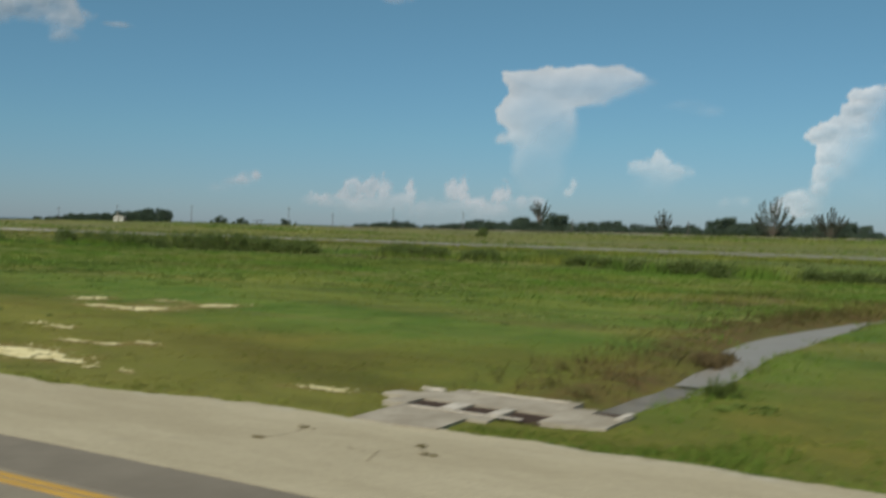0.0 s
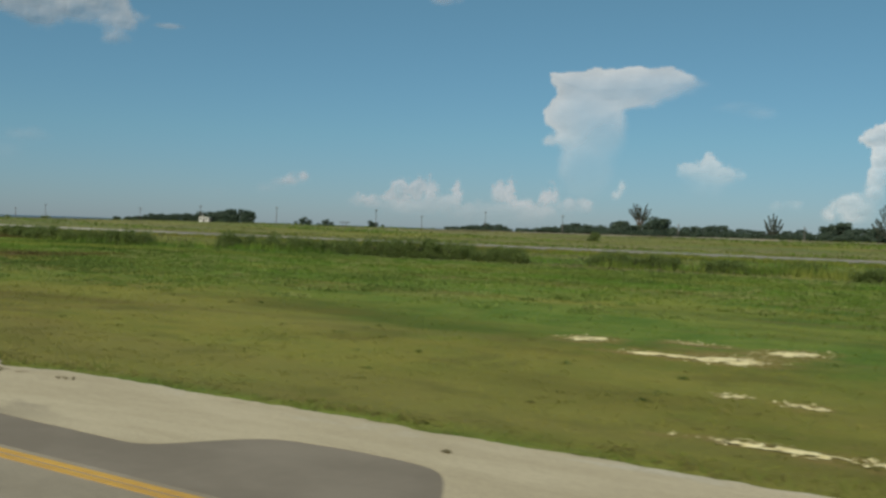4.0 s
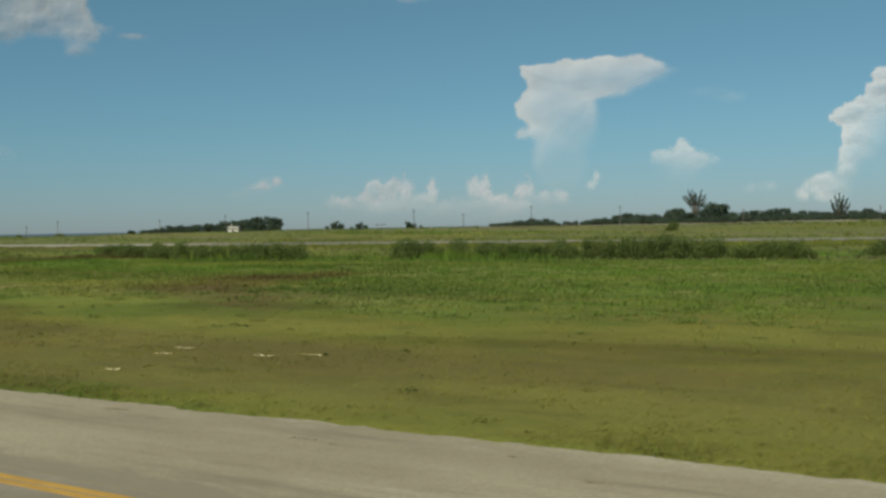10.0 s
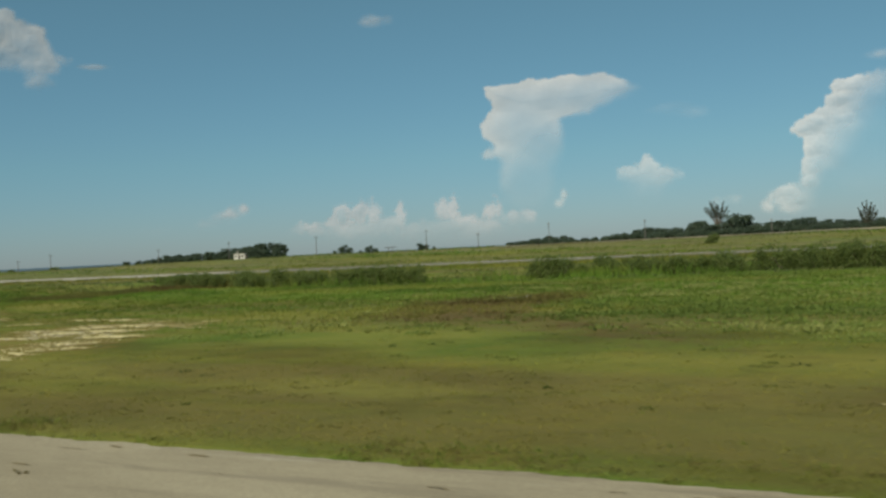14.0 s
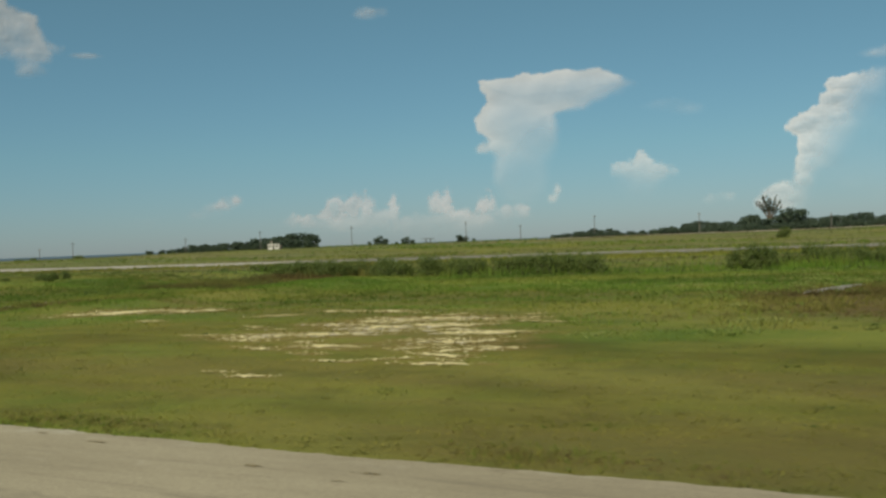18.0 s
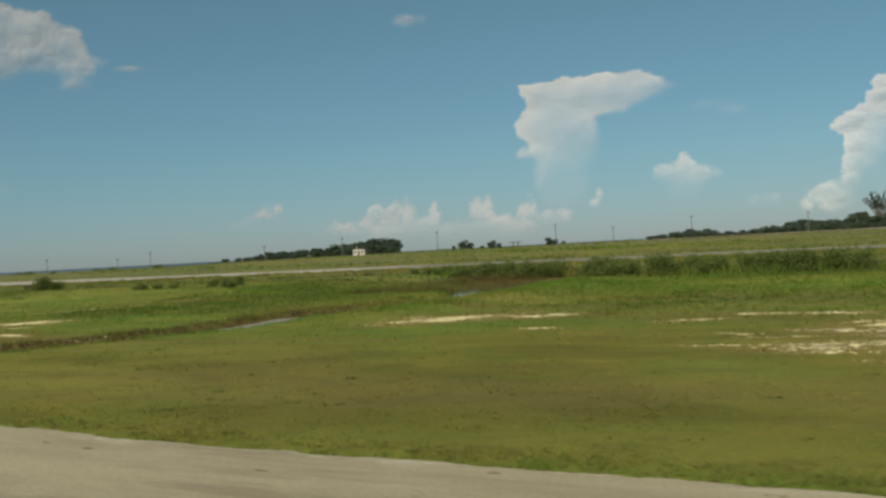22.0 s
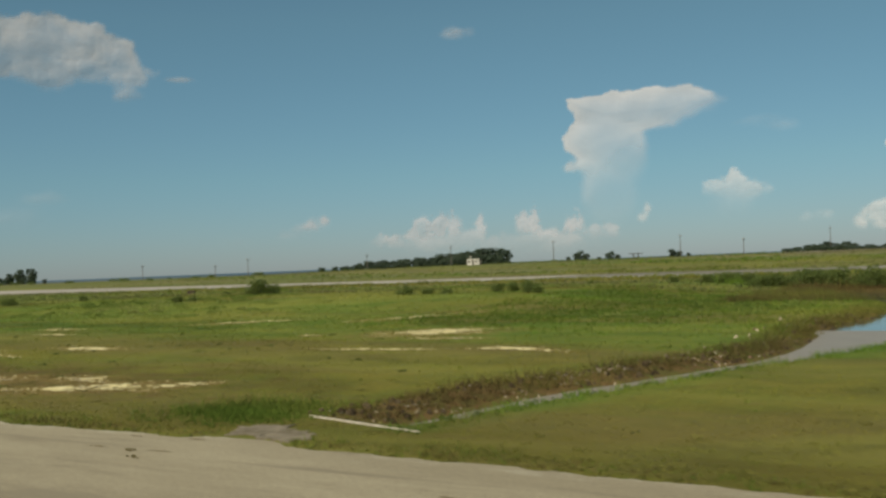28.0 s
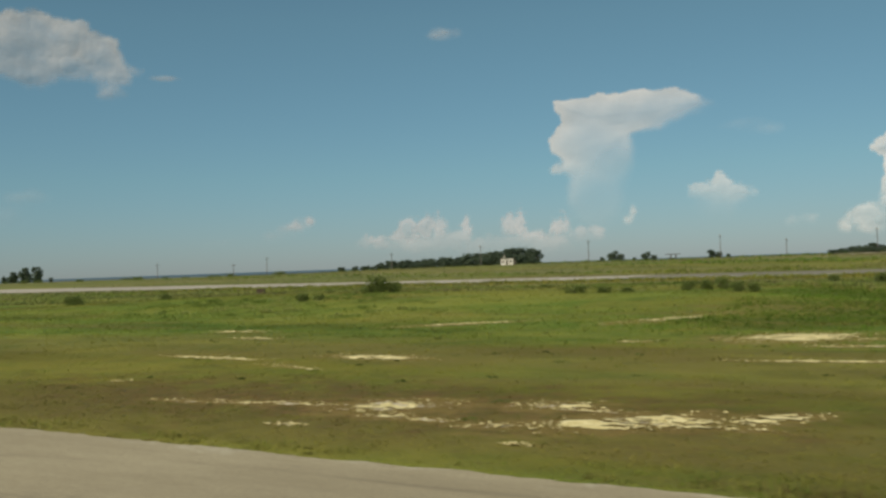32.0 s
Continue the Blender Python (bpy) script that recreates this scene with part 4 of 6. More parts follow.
MID_EYE, LATE_EYE = (-104.0, -15.4, 3.9), (-163.4, -16.1, 3.9)
cloud("storm_cloud", "tall white cumulus cloud with a flat anvil top", MID_EYE,
      [(24.6, 6.9, 1.9, 1.7), (25.65, 6.6, 1.3, 1.0), (23.6, 5.8, 1.7, 2.2), (25.7, 5.2, 0.9, 0.5), (26.4, 5.05, 0.45, 0.12), (24.3, 3.6, 1.8, 2.2), (21.8, 8.3, 3.9, 0.72)],
      lambda a, e: (0.17 + 0.83 * np.maximum(sstep(2.8, 7.8, e + 0.6 * (a - 24.2)), 0.9 * sstep(0.0, 1.3, e - 16.6 + 0.47 * a))) * sstep(0.8, 3.0, e), rough=0.26, thick=5, seed=1, crisp=0.13, core=0.47, rim=0.8, mottle=0.18, grain=1.3,
      wedge=((0.063, 1.0, 10.72), (-0.51, 1.0, -0.53), (-0.47, -1.0, -16.57), (1.0, -0.85, 19.12), (0.0, -1.0, -6.9)))
cloud("towering_cloud", "towering white cumulus cloud with a hazy base", MID_EYE,
      [(5.2, 6.6, 2.5, 1.15), (2.6, 7.1, 3.6, 1.7), (6.9, 7.3, 1.0, 0.4), (7.3, 5.7, 1.5, 0.8), (9.15, 5.42, 0.85, 0.48), (8.3, 5.75, 0.9, 0.55), (7.2, 4.4, 2.0, 1.6), (8.5, 3.6, 0.9, 1.0), (8.9, 2.6, 0.8, 0.7), (10.3, 1.9, 1.0, 0.5), (11.2, 1.4, 0.55, 0.45),
       (9.6, 1.6, 1.2, 0.8), (4.0, 3.6, 4.4, 2.6)],
      lambda a, e: 0.10 + 0.90 * sstep(8.6, 11.6, a + 0.62 * e) * (0.72 * sstep(0.2, 1.4, e) + 0.28 * sstep(1.6, 4.4, e)), rough=0.42, thick=11, seed=5, crisp=0.13, core=0.25, rim=0.8, mottle=0.5)
cloud("small_cloud", "small white cumulus puff above the trees", MID_EYE,
      [(17.4, 3.75, 0.5, 0.7), (17.5, 4.1, 0.24, 0.36), (18.2, 3.55, 1.2, 0.5), (16.5, 3.3, 1.2, 0.42), (17.5, 3.2, 1.5, 0.8), (17.6, 2.4, 1.1, 0.9)], lambda a, e: sstep(1.8, 4.4, e), seed=9, dense=0.70, rough=0.34, crisp=0.18, core=0.45, rim=0.45, grain=1.7)
cloud("near_cloud", "large grey-white cumulus cloud high over the field", LATE_EYE,
      [(54.6, 12.5, 2.6, 1.6), (52.6, 12.7, 1.6, 1.2), (51.1, 11.8, 1.5, 1.1), (50.3, 10.9, 1.5, 0.8), (50.6, 9.95, 0.9, 0.7), (52.4, 11.4, 1.8, 1.0), (58.0, 12.2, 3.2, 2.0), (54.6, 10.7, 1.7, 0.8), (50.4, 12.6, 0.6, 0.18), (62.0, 12.5, 3.0, 2.0)],
      lambda a, e: 0.55 + 0.45 * sstep(9.0, 12.5, e), rough=0.46, thick=7, seed=13, dense=0.74, crisp=0.26, core=0.62, rim=0.7, mottle=0.9, cell=0.05, grain=0.7)
HIGH = lambda a, e: 1.0 + 0.0 * e
cloud("wisp_cloud", "thin faint streak of cloud beside the large cloud", LATE_EYE, [(47.7, 10.72, 1.1, 0.22)], HIGH, seed=43, dense=0.36, crisp=0.16, core=1.0, rough=0.1)
cloud("wisp_cloud", "thin wisp of cloud high in the sky", LATE_EYE, [(31.8, 13.1, 0.8, 0.30), (32.4, 12.95, 0.7, 0.2)], HIGH, seed=17, dense=0.42, crisp=0.45, core=1.0, rough=0.25)
cloud("wisp_cloud", "thin white wisp beside the towering cloud", MID_EYE, [(5.2, 8.9, 0.8, 0.3), (4.2, 9.1, 0.8, 0.22)], HIGH, seed=19, dense=0.34, crisp=0.4, core=1.0, rough=0.3)
cloud("wisp_cloud", "faint blue-white wisp between the clouds", MID_EYE, [(16.4, 7.2, 1.3, 0.35), (14.8, 6.8, 1.0, 0.35)], HIGH, seed=47, dense=0.10, crisp=0.5, core=1.0, rough=0.3)
LOW = lambda a, e: 0.40 + 0.60 * sstep(0.4, 2.2, e)
cloud("low_cloud", "pale pinkish cumulus low over the horizon", MID_EYE,
      [(35.1, 2.0, 0.75, 0.8), (34.0, 2.2, 0.55, 0.7), (33.2, 2.1, 0.42, 0.95), (36.9, 1.4, 1.1, 0.45), (31.75, 2.2, 0.28, 0.85), (32.4, 1.5, 0.9, 0.6), (34.2, 1.1, 2.6, 0.7)],
      LOW, seed=23, dense=0.60, crisp=0.24, rough=0.42, core=0.34, rim=0.4, grain=1.9, mottle=0.9, material=M_LOW_CLOUD)
cloud("low_cloud", "pale pinkish cumulus towers low over the horizon", MID_EYE,
      [(29.3, 2.1, 0.5, 0.75), (28.6, 2.2, 0.38, 0.9), (27.8, 1.2, 0.9, 0.6), (26.6, 1.9, 0.36, 0.7), (26.0, 2.05, 0.36, 0.72), (25.2, 1.4, 0.6, 0.6), (24.3, 1.4, 0.6, 0.5), (27.6, 0.9, 2.6, 0.7), (30.6, 0.9, 1.6, 0.7)],
      LOW, seed=29, dense=0.60, crisp=0.24, rough=0.42, core=0.34, rim=0.4, grain=1.9, mottle=0.9, material=M_LOW_CLOUD)
cloud("low_cloud", "faint pinkish cloud low over the sea horizon", MID_EYE, [(40.5, 2.75, 0.5, 0.4), (41.6, 2.35, 1.0, 0.42), (42.6, 1.9, 0.9, 0.35), (45.5, 1.6, 1.0, 0.3)], lambda a, e: sstep(0.9, 3.0, e), seed=31, dense=0.50, crisp=0.30, rough=0.30, core=0.7, grain=1.4, material=M_LOW_CLOUD)
cloud("low_cloud", "faint small cloud low over the trees", MID_EYE, [(22.3, 2.6, 0.26, 0.42), (22.6, 2.1, 0.30, 0.36), (13.8, 1.65, 0.6, 0.4), (12.8, 1.75, 0.42, 0.35)], lambda a, e: sstep(0.8, 2.2, e), seed=37, dense=0.45, crisp=0.3, rough=0.25, core=0.8, grain=1.6)
cloud("low_cloud", "faint hazy cloud bank low over the sea", LATE_EYE, [(55.0, 4.3, 1.5, 0.5), (57.0, 3.2, 2.4, 0.8), (48.2, 1.5, 0.6, 0.2)], lambda a, e: sstep(0.8, 5.6, e), seed=41, dense=0.18, crisp=0.5, core=0.8)


# ---------------------------------------------------------------- grass
rng = np.random.default_rng(7)


def off_pavement(x, y, gap=0.15):
    m1, w1 = stream_mid(y)
    m2, w2 = canal_mid(y)
    wet = ((np.abs(x - m1) < w1 + gap) & (y > 4.5) & (y < 78)) | ((np.abs(x - m2) < w2 + gap) & (y > 4.2) & (y < 83))
    wet |= np.hypot(x + 112.9 - 0.19 * (y - 52), (y - 52) / 6.0) < 0.95
    slab = ((np.abs(x + 10.0) < 2.8) & (y > 3.0 + 0.25 * np.sin(3 * x)) & (y < 5.0)) | ((x > -11.7) & (x < -9.5) & (y < 3.2))
    apron = (np.abs(x + 174.6) < 1.3) & (y < 2.6)
    return (y > pave_edge(x) - 0.02) & ~wet & ~slab & ~apron & ~((y > 159.5) & (y < 195))


def tufts(name, label, n, box_x, box_y, height, width, blades, material, keep=None, lean=0.5, clump=0.0, dense_near=0.0, wet=False):
    """Many small clumps of blades, joined into one mesh."""
    x = rng.uniform(*box_x, n)
    u = rng.uniform(0, 1, n)
    y = box_y[0] + (box_y[1] - box_y[0]) * u ** (1 + dense_near)
    ok = (wet | off_pavement(x, y)) & (rng.uniform(0, 1, n) > 1.4 * bare_at(x, y, 1.15))
    if clump:
        ok &= fbm(x * 0.35, y * 0.35, 55, 4) + rng.uniform(-0.12, 0.12, n) > clump
    if keep is not None:
        ok &= rng.uniform(0, 1, n) < keep(x, y)
    x, y = x[ok], y[ok]
    z = ground_z(x, y) - 0.01
    m = len(x)
    tall = rng.uniform(*height, m) * (0.35 + 1.3 * value_noise(x * 0.45, y * 0.45, 61))
    verts, lush = [], lush_at(x, y) + rng.uniform(-0.2, 0.2, m)
    for b in range(blades):
        ang = rng.uniform(0, 6.283, m)
        side = np.stack([np.cos(ang), np.sin(ang), 0 * ang], 1) * (rng.uniform(*width, m) * 0.5)[:, None]
        root = np.stack([x + rng.normal(0, 0.5, m) * tall, y + rng.normal(0, 0.5, m) * tall, z], 1)
        tip = root + np.stack([rng.normal(0, lean, m) * tall, rng.normal(0, lean, m) * tall, tall * rng.uniform(0.6, 1.1, m)], 1)
        verts.append(np.stack([root - side, root + side, tip], 1))
    v = np.stack(verts, 1).reshape(-1, 3)
    me = np_mesh(name, v, np.arange(len(v)).reshape(-1, 3), material, attrs={"lush": np.repeat(lush, blades * 3), "brown": np.repeat(brown_at(x, y), blades * 3), "bare": np.repeat(dry_at(x, y), blades * 3)})
    return tagged(new(name, me), label, "grass", kind="stuff")


tufts("short_grass", "short dry olive-green grass beside the taxiway", 92000, (-226, 4), (-0.9, 42), (0.04, 0.10), (0.012, 0.03), 4, M_GRASS, lean=0.7, dense_near=0.55)
tufts("field_grass", "patchy green grass in the middle of the field", 64000, (-305, 4), (12, 80), (0.07, 0.18), (0.03, 0.07), 4, M_GRASS, lean=0.6,
      keep=lambda x, y: sstep(10, 46, y + 20 * fbm(x * 0.06, y * 0.06, 73, 4)))
tufts("far_grass", "rough grass before and behind the runway", 30000, (-460, 0), (78, 330), (0.15, 0.40), (0.10, 0.22), 4, M_FAR, lean=0.6, dense_near=0.7)
tufts("tall_weeds", "tall bright green weeds in front of the hedge", 46000, (-200, 4), (24, 80), (0.10, 0.30), (0.03, 0.075), 7, M_WEED,
      keep=lambda x, y: sstep(26, 60, y + 30 * fbm(x * 0.04, y * 0.04, 71, 3)), clump=0.0)
BANDS = lambda x, y: sstep(0.02, 0.14, fbm(x * 0.012, y * 0.085, 91, 4))
tufts("far_weeds", "dark green weedy bands beyond the runway", 15000, (-430, -10), (198, 345), (0.30, 0.75), (0.14, 0.30), 5, M_WEED, keep=BANDS)
tufts("mid_weeds", "rough green weeds between hedge and runway", 16000, (-420, 0), (92, 158), (0.20, 0.50), (0.08, 0.18), 5, M_WEED, keep=lambda x, y: sstep(0.0, 0.14, fbm(x * 0.02, y * 0.07, 93, 4)))
HEDGE_AT = lambda x: np.interp(x, [-200, -188, -180, -172, -163, -155, -140, -110, -70, -50, -30, -10], [99, 92, 88, 87, 81, 80, 82, 84, 88, 92, 78, 76])
tufts("hedge_reeds", "tall green reeds growing through the hedge", 24000, (-200, 0), (62, 100), (0.60, 1.30), (0.06, 0.13), 6, M_WEED, lean=0.22,
      keep=lambda x, y: sstep(5.0, 2.0, np.abs(y - HEDGE_AT(x))) * sstep(-0.16, 0.06, fbm(x * 0.08, y * 0.08, 97, 3)) * (1 - 0.7 * sstep(-140, -137, x) * sstep(-127, -129, x)) * (1 - 0.65 * sstep(-171, -168, x) * sstep(-137, -141, x)))
tufts("runway_grass", "tall pale grass along the runway edge", 16000, (-360, 0), (138, 160), (0.30, 0.62), (0.12, 0.25), 5, M_GRASS, lean=0.45,
      keep=lambda x, y: 0.25 + 0.75 * sstep(-230, -110, x))
tufts("edge_weeds", "green weeds along the ragged pavement edge", 9000, (-226, 4), (-0.9, 1.6), (0.06, 0.18), (0.012, 0.03), 5, M_WEED, clump=0.03)
tufts("edge_tussocks", "dry brown tussocks along the pavement edge", 7000, (-226, 4), (-0.9, 1.3), (0.06, 0.15), (0.012, 0.03), 6, M_REED, clump=-0.02)
tufts("scattered_weeds", "scattered darker weed clumps in the field", 6000, (-260, 2), (2, 60), (0.05, 0.13), (0.02, 0.05), 6, M_WEED, clump=0.18)


def hummocks(name, label, n, box_x, box_y, width, height, blades, leaf, material, keep=None, seed=1, wet=False):
    """Separate low clumps of leafy weeds, each of one tone, joined into one mesh."""
    q = np.random.default_rng(seed)
    x, y = q.uniform(*box_x, n), q.uniform(*box_y, n)
    ok = (wet | off_pavement(x, y)) & (bare_at(x, y, 1.3) <= 0)
    if keep is not None:
        ok &= q.uniform(0, 1, n) < keep(x, y)
    x, y = x[ok], y[ok]
    n = len(x)
    wide, tall, tone = q.uniform(*width, n), q.uniform(*height, n), np.clip(0.5 + 2.2 * fbm(x * 0.09, y * 0.15, seed + 101, 4) + q.uniform(-0.3, 0.3, n), 0, 1)
    k = n * blades
    own = np.repeat(np.arange(n), blades)
    a, d = q.uniform(0, 6.283, k), np.sqrt(q.uniform(0, 1, k))
    u, v = d * np.cos(a), d * np.sin(a)
    px, py = x[own] + u * wide[own], y[own] + v * wide[own] * 0.8
    dome = np.sqrt(np.clip(1 - 0.85 * d * d, 0.05, 1)) * tall[own] * q.uniform(0.55, 1.1, k)
    root = np.stack([px, py, ground_z(px, py) + 0.35 * dome - 0.03], 1)
    tip = root + np.stack([u * 0.25 * tall[own] + q.normal(0, 0.06, k), v * 0.25 * tall[own] + q.normal(0, 0.06, k), 0.65 * dome], 1)
    turn = q.uniform(0, 6.283, k)
    side = np.stack([np.cos(turn), np.sin(turn), 0 * turn], 1) * q.uniform(*leaf, k)[:, None]
    mid = 0.5 * (root + tip)
    verts = np.stack([root, mid + side, tip, mid - side], 1).reshape(-1, 3)
    tone = np.clip(tone[own] + q.uniform(-0.15, 0.15, k), 0, 1)
    me = np_mesh(name, verts, np.arange(4 * k).reshape(-1, 4), material, attrs={"tone": np.repeat(tone, 4)})
    return tagged(new(name, me), label, "weeds", kind="stuff")


LUSH = lambda x, y: sstep(16, 40, y + 26 * fbm(x * 0.05, y * 0.05, 71, 3)) * (0.25 + 0.75 * sstep(-0.04, 0.08, fbm(x * 0.07, y * 0.12, 75, 3))) * sstep(-128, -112, x) * (1 - np.clip(brown_at(x, y), 0, 0.8))
hummocks("weed_hummocks", "low leafy green weed clumps in the lush field", 2600, (-128, -4), (20, 80), (0.5, 1.7), (0.12, 0.42), 90, (0.02, 0.055), M_HUMMOCK, LUSH, 3)
hummocks("weed_hummocks", "leafy green weed clumps west of the ditch", 1500, (-262, -172), (42, 104), (0.4, 1.4), (0.16, 0.5), 80, (0.02, 0.055), M_HUMMOCK,
         lambda x, y: sstep(-0.02, 0.12, fbm(x * 0.05, y * 0.09, 78, 3)) * sstep(40, 60, y) * sstep(2.0, 6.0, canal_mid(y)[0] - canal_mid(y)[1] - x), 5)
hummocks("dark_tussocks", "scattered dark green tussocks in short grass", 900, (-240, 0), (3, 60), (0.10, 0.45), (0.05, 0.18), 30, (0.012, 0.03), M_TUSSOCK,
         lambda x, y: 0.25 + 0.75 * sstep(-0.02, 0.14, fbm(x * 0.06, y * 0.1, 83, 3)), 7)
hummocks("brown_tussocks", "dry brown tussocks in marshy ground", 2200, (-128, -60), (8, 62), (0.25, 0.9), (0.10, 0.30), 44, (0.012, 0.035), M_BROWN_TUFT, lambda x, y: 0.7 * (brown_at(x, y) - 0.5), 9)


hummocks("lawn_clumps", "low rough clumps of dry olive grass", 5200, (-228, -12), (0.3, 16), (0.12, 0.60), (0.04, 0.13), 26, (0.008, 0.022), M_LAWN,
         lambda x, y: (0.2 + 0.8 * sstep(-0.05, 0.12, fbm(x * 0.12, y * 0.2, 87, 4))) * sstep(20, 3, y), 15)
hummocks("edge_clumps", "shaggy dry grass clumps along the pavement edge", 1500, (-228, -12), (-0.4, 2.0), (0.10, 0.34), (0.06, 0.17), 34, (0.006, 0.018), M_LAWN,
         lambda x, y: sstep(1.6, 0.1, y - pave_edge(x)) * (0.15 + 0.85 * sstep(-0.05, 0.10, fbm(x * 0.2, y * 0.2, 89, 4))), 17)


SPOT = lambda cx, cy, rx, ry: (lambda x, y: np.hypot((x - cx) / rx, (y - cy) / ry) < 1)
hummocks("reed_island", "tan dry grass clump standing in the ditch", 46, (-9.1, -8.1), (14.6, 18.2), (0.2, 0.4), (0.30, 0.55), 60, (0.012, 0.03), M_BROWN_TUFT, SPOT(-8.6, 16.4, 0.42, 1.5), 11, True)
hummocks("ditch_weed", "tall dark green weed beside the ditch", 9, (-6.7, -5.9), (8.0, 9.2), (0.12, 0.25), (0.35, 0.62), 60, (0.012, 0.03), M_TUSSOCK, SPOT(-6.3, 8.6, 0.35, 0.5), 12)
hummocks("ditch_weed", "low dark green weeds beside the ditch", 8, (-5.9, -4.9), (6.6, 7.6), (0.15, 0.35), (0.10, 0.2), 50, (0.012, 0.03), M_HUMMOCK, None, 13)


def bank_keep(x, y):
    m, w = canal_mid(y)
    a = sstep(2.6, 1.7, m - w - x) * sstep(0.1, 0.4, m - w - x) * sstep(62, 45, y) * sstep(4.3, 5.0, y)
    m, w = stream_mid(y)
    b = sstep(4.5, 2.5, m - w - x) * sstep(0.1, 0.4, m - w - x) * sstep(5, 7, y)
    c = np.exp(-(((x + 111) / 5) ** 2 + ((y - 45) / 13) ** 2)) * 0.8
    return np.maximum(np.maximum(a, b), c)


tufts("canal_reeds", "dry brown reeds on the muddy ditch bank", 20000, (-182, -160), (4, 62), (0.16, 0.42), (0.015, 0.04), 6, M_REED, keep=bank_keep)
tufts("bank_weeds", "green weeds mixed into the muddy ditch bank", 16000, (-182, -160), (4, 62), (0.14, 0.40), (0.015, 0.04), 6, M_WEED, keep=bank_keep, clump=-0.02)
tufts("ditch_reeds", "brown-green reeds along the first ditch", 8000, (-26, 4), (5, 78), (0.20, 0.50), (0.02, 0.06), 6, M_REED, keep=bank_keep)
tufts("marsh_reeds", "brown marsh plants round the puddle", 7000, (-124, -98), (22, 68), (0.15, 0.40), (0.03, 0.07), 6, M_REED, keep=bank_keep)


def fringe_keep(x, y):
    m, w = canal_mid(y)
    return sstep(1.7, 0.9, x - m - w) * sstep(0.1, 0.3, x - m - w)


tufts("ditch_grass", "green grass fringing the ditch", 9000, (-174, -155), (2.6, 36), (0.14, 0.34), (0.015, 0.04), 6, M_WEED, keep=fringe_keep)


def ridge_keep(x, y):
    top = np.interp(y, [28, 33, 40, 49, 60, 75], [-161.8, -160.9, -160.1, -160.8, -161.8, -163.0])
    return sstep(2.2, 0.8, np.abs(x - top)) * sstep(26, 34, y) * sstep(80, 72, y)


tufts("pool_grass", "rough green grass along the pool bank", 5000, (-168, -156), (28, 80), (0.14, 0.34), (0.02, 0.05), 6, M_WEED, keep=ridge_keep)

tufts("pool_reeds", "brown reeds standing in the shallow end of the pool", 5200, (-183, -168.5), (60, 84), (0.35, 0.70), (0.02, 0.05), 6, M_REED, lean=0.25, wet=True,
      keep=lambda x, y: sstep(-168.8, -171.2, x - 1.5 * fbm(x * 0.3, y * 0.3, 99, 3) + 0.12 * (y - 62)) * sstep(60, 63, y))


def stream_keep(x, y):
    m, w = stream_mid(y)
    return sstep(2.6, 1.2, x - m - w) * sstep(0.0, 0.25, x - m - w) * sstep(34, 18, y)


tufts("stream_weeds", "low green weeds beside the culvert stream", 1300, (-10, 2), (4.4, 34), (0.10, 0.24), (0.02, 0.05), 6, M_WEED, keep=stream_keep)
tufts("culvert_weeds", "green grass clumps overgrowing the culvert slab", 3000, (-9.6, -2.0), (0.4, 5.0), (0.08, 0.19), (0.012, 0.03), 6, M_WEED, clump=-0.10,
      keep=lambda x, y: sstep(0.25, -0.05, y - (1.45 + 0.42 * (x + 9.5) + 2.6 * sstep(-7.0, -6.4, x))))
tufts("head_weeds", "thick green weeds at the ditch head", 3600, (-180.5, -175.0), (1.6, 6.5), (0.10, 0.32), (0.012, 0.035), 6, M_WEED, clump=0.0,
      keep=lambda x, y: np.exp(-(((x + 177.6) / 1.9) ** 2 + ((y - 4.3) / 1.4) ** 2)) * 1.2)


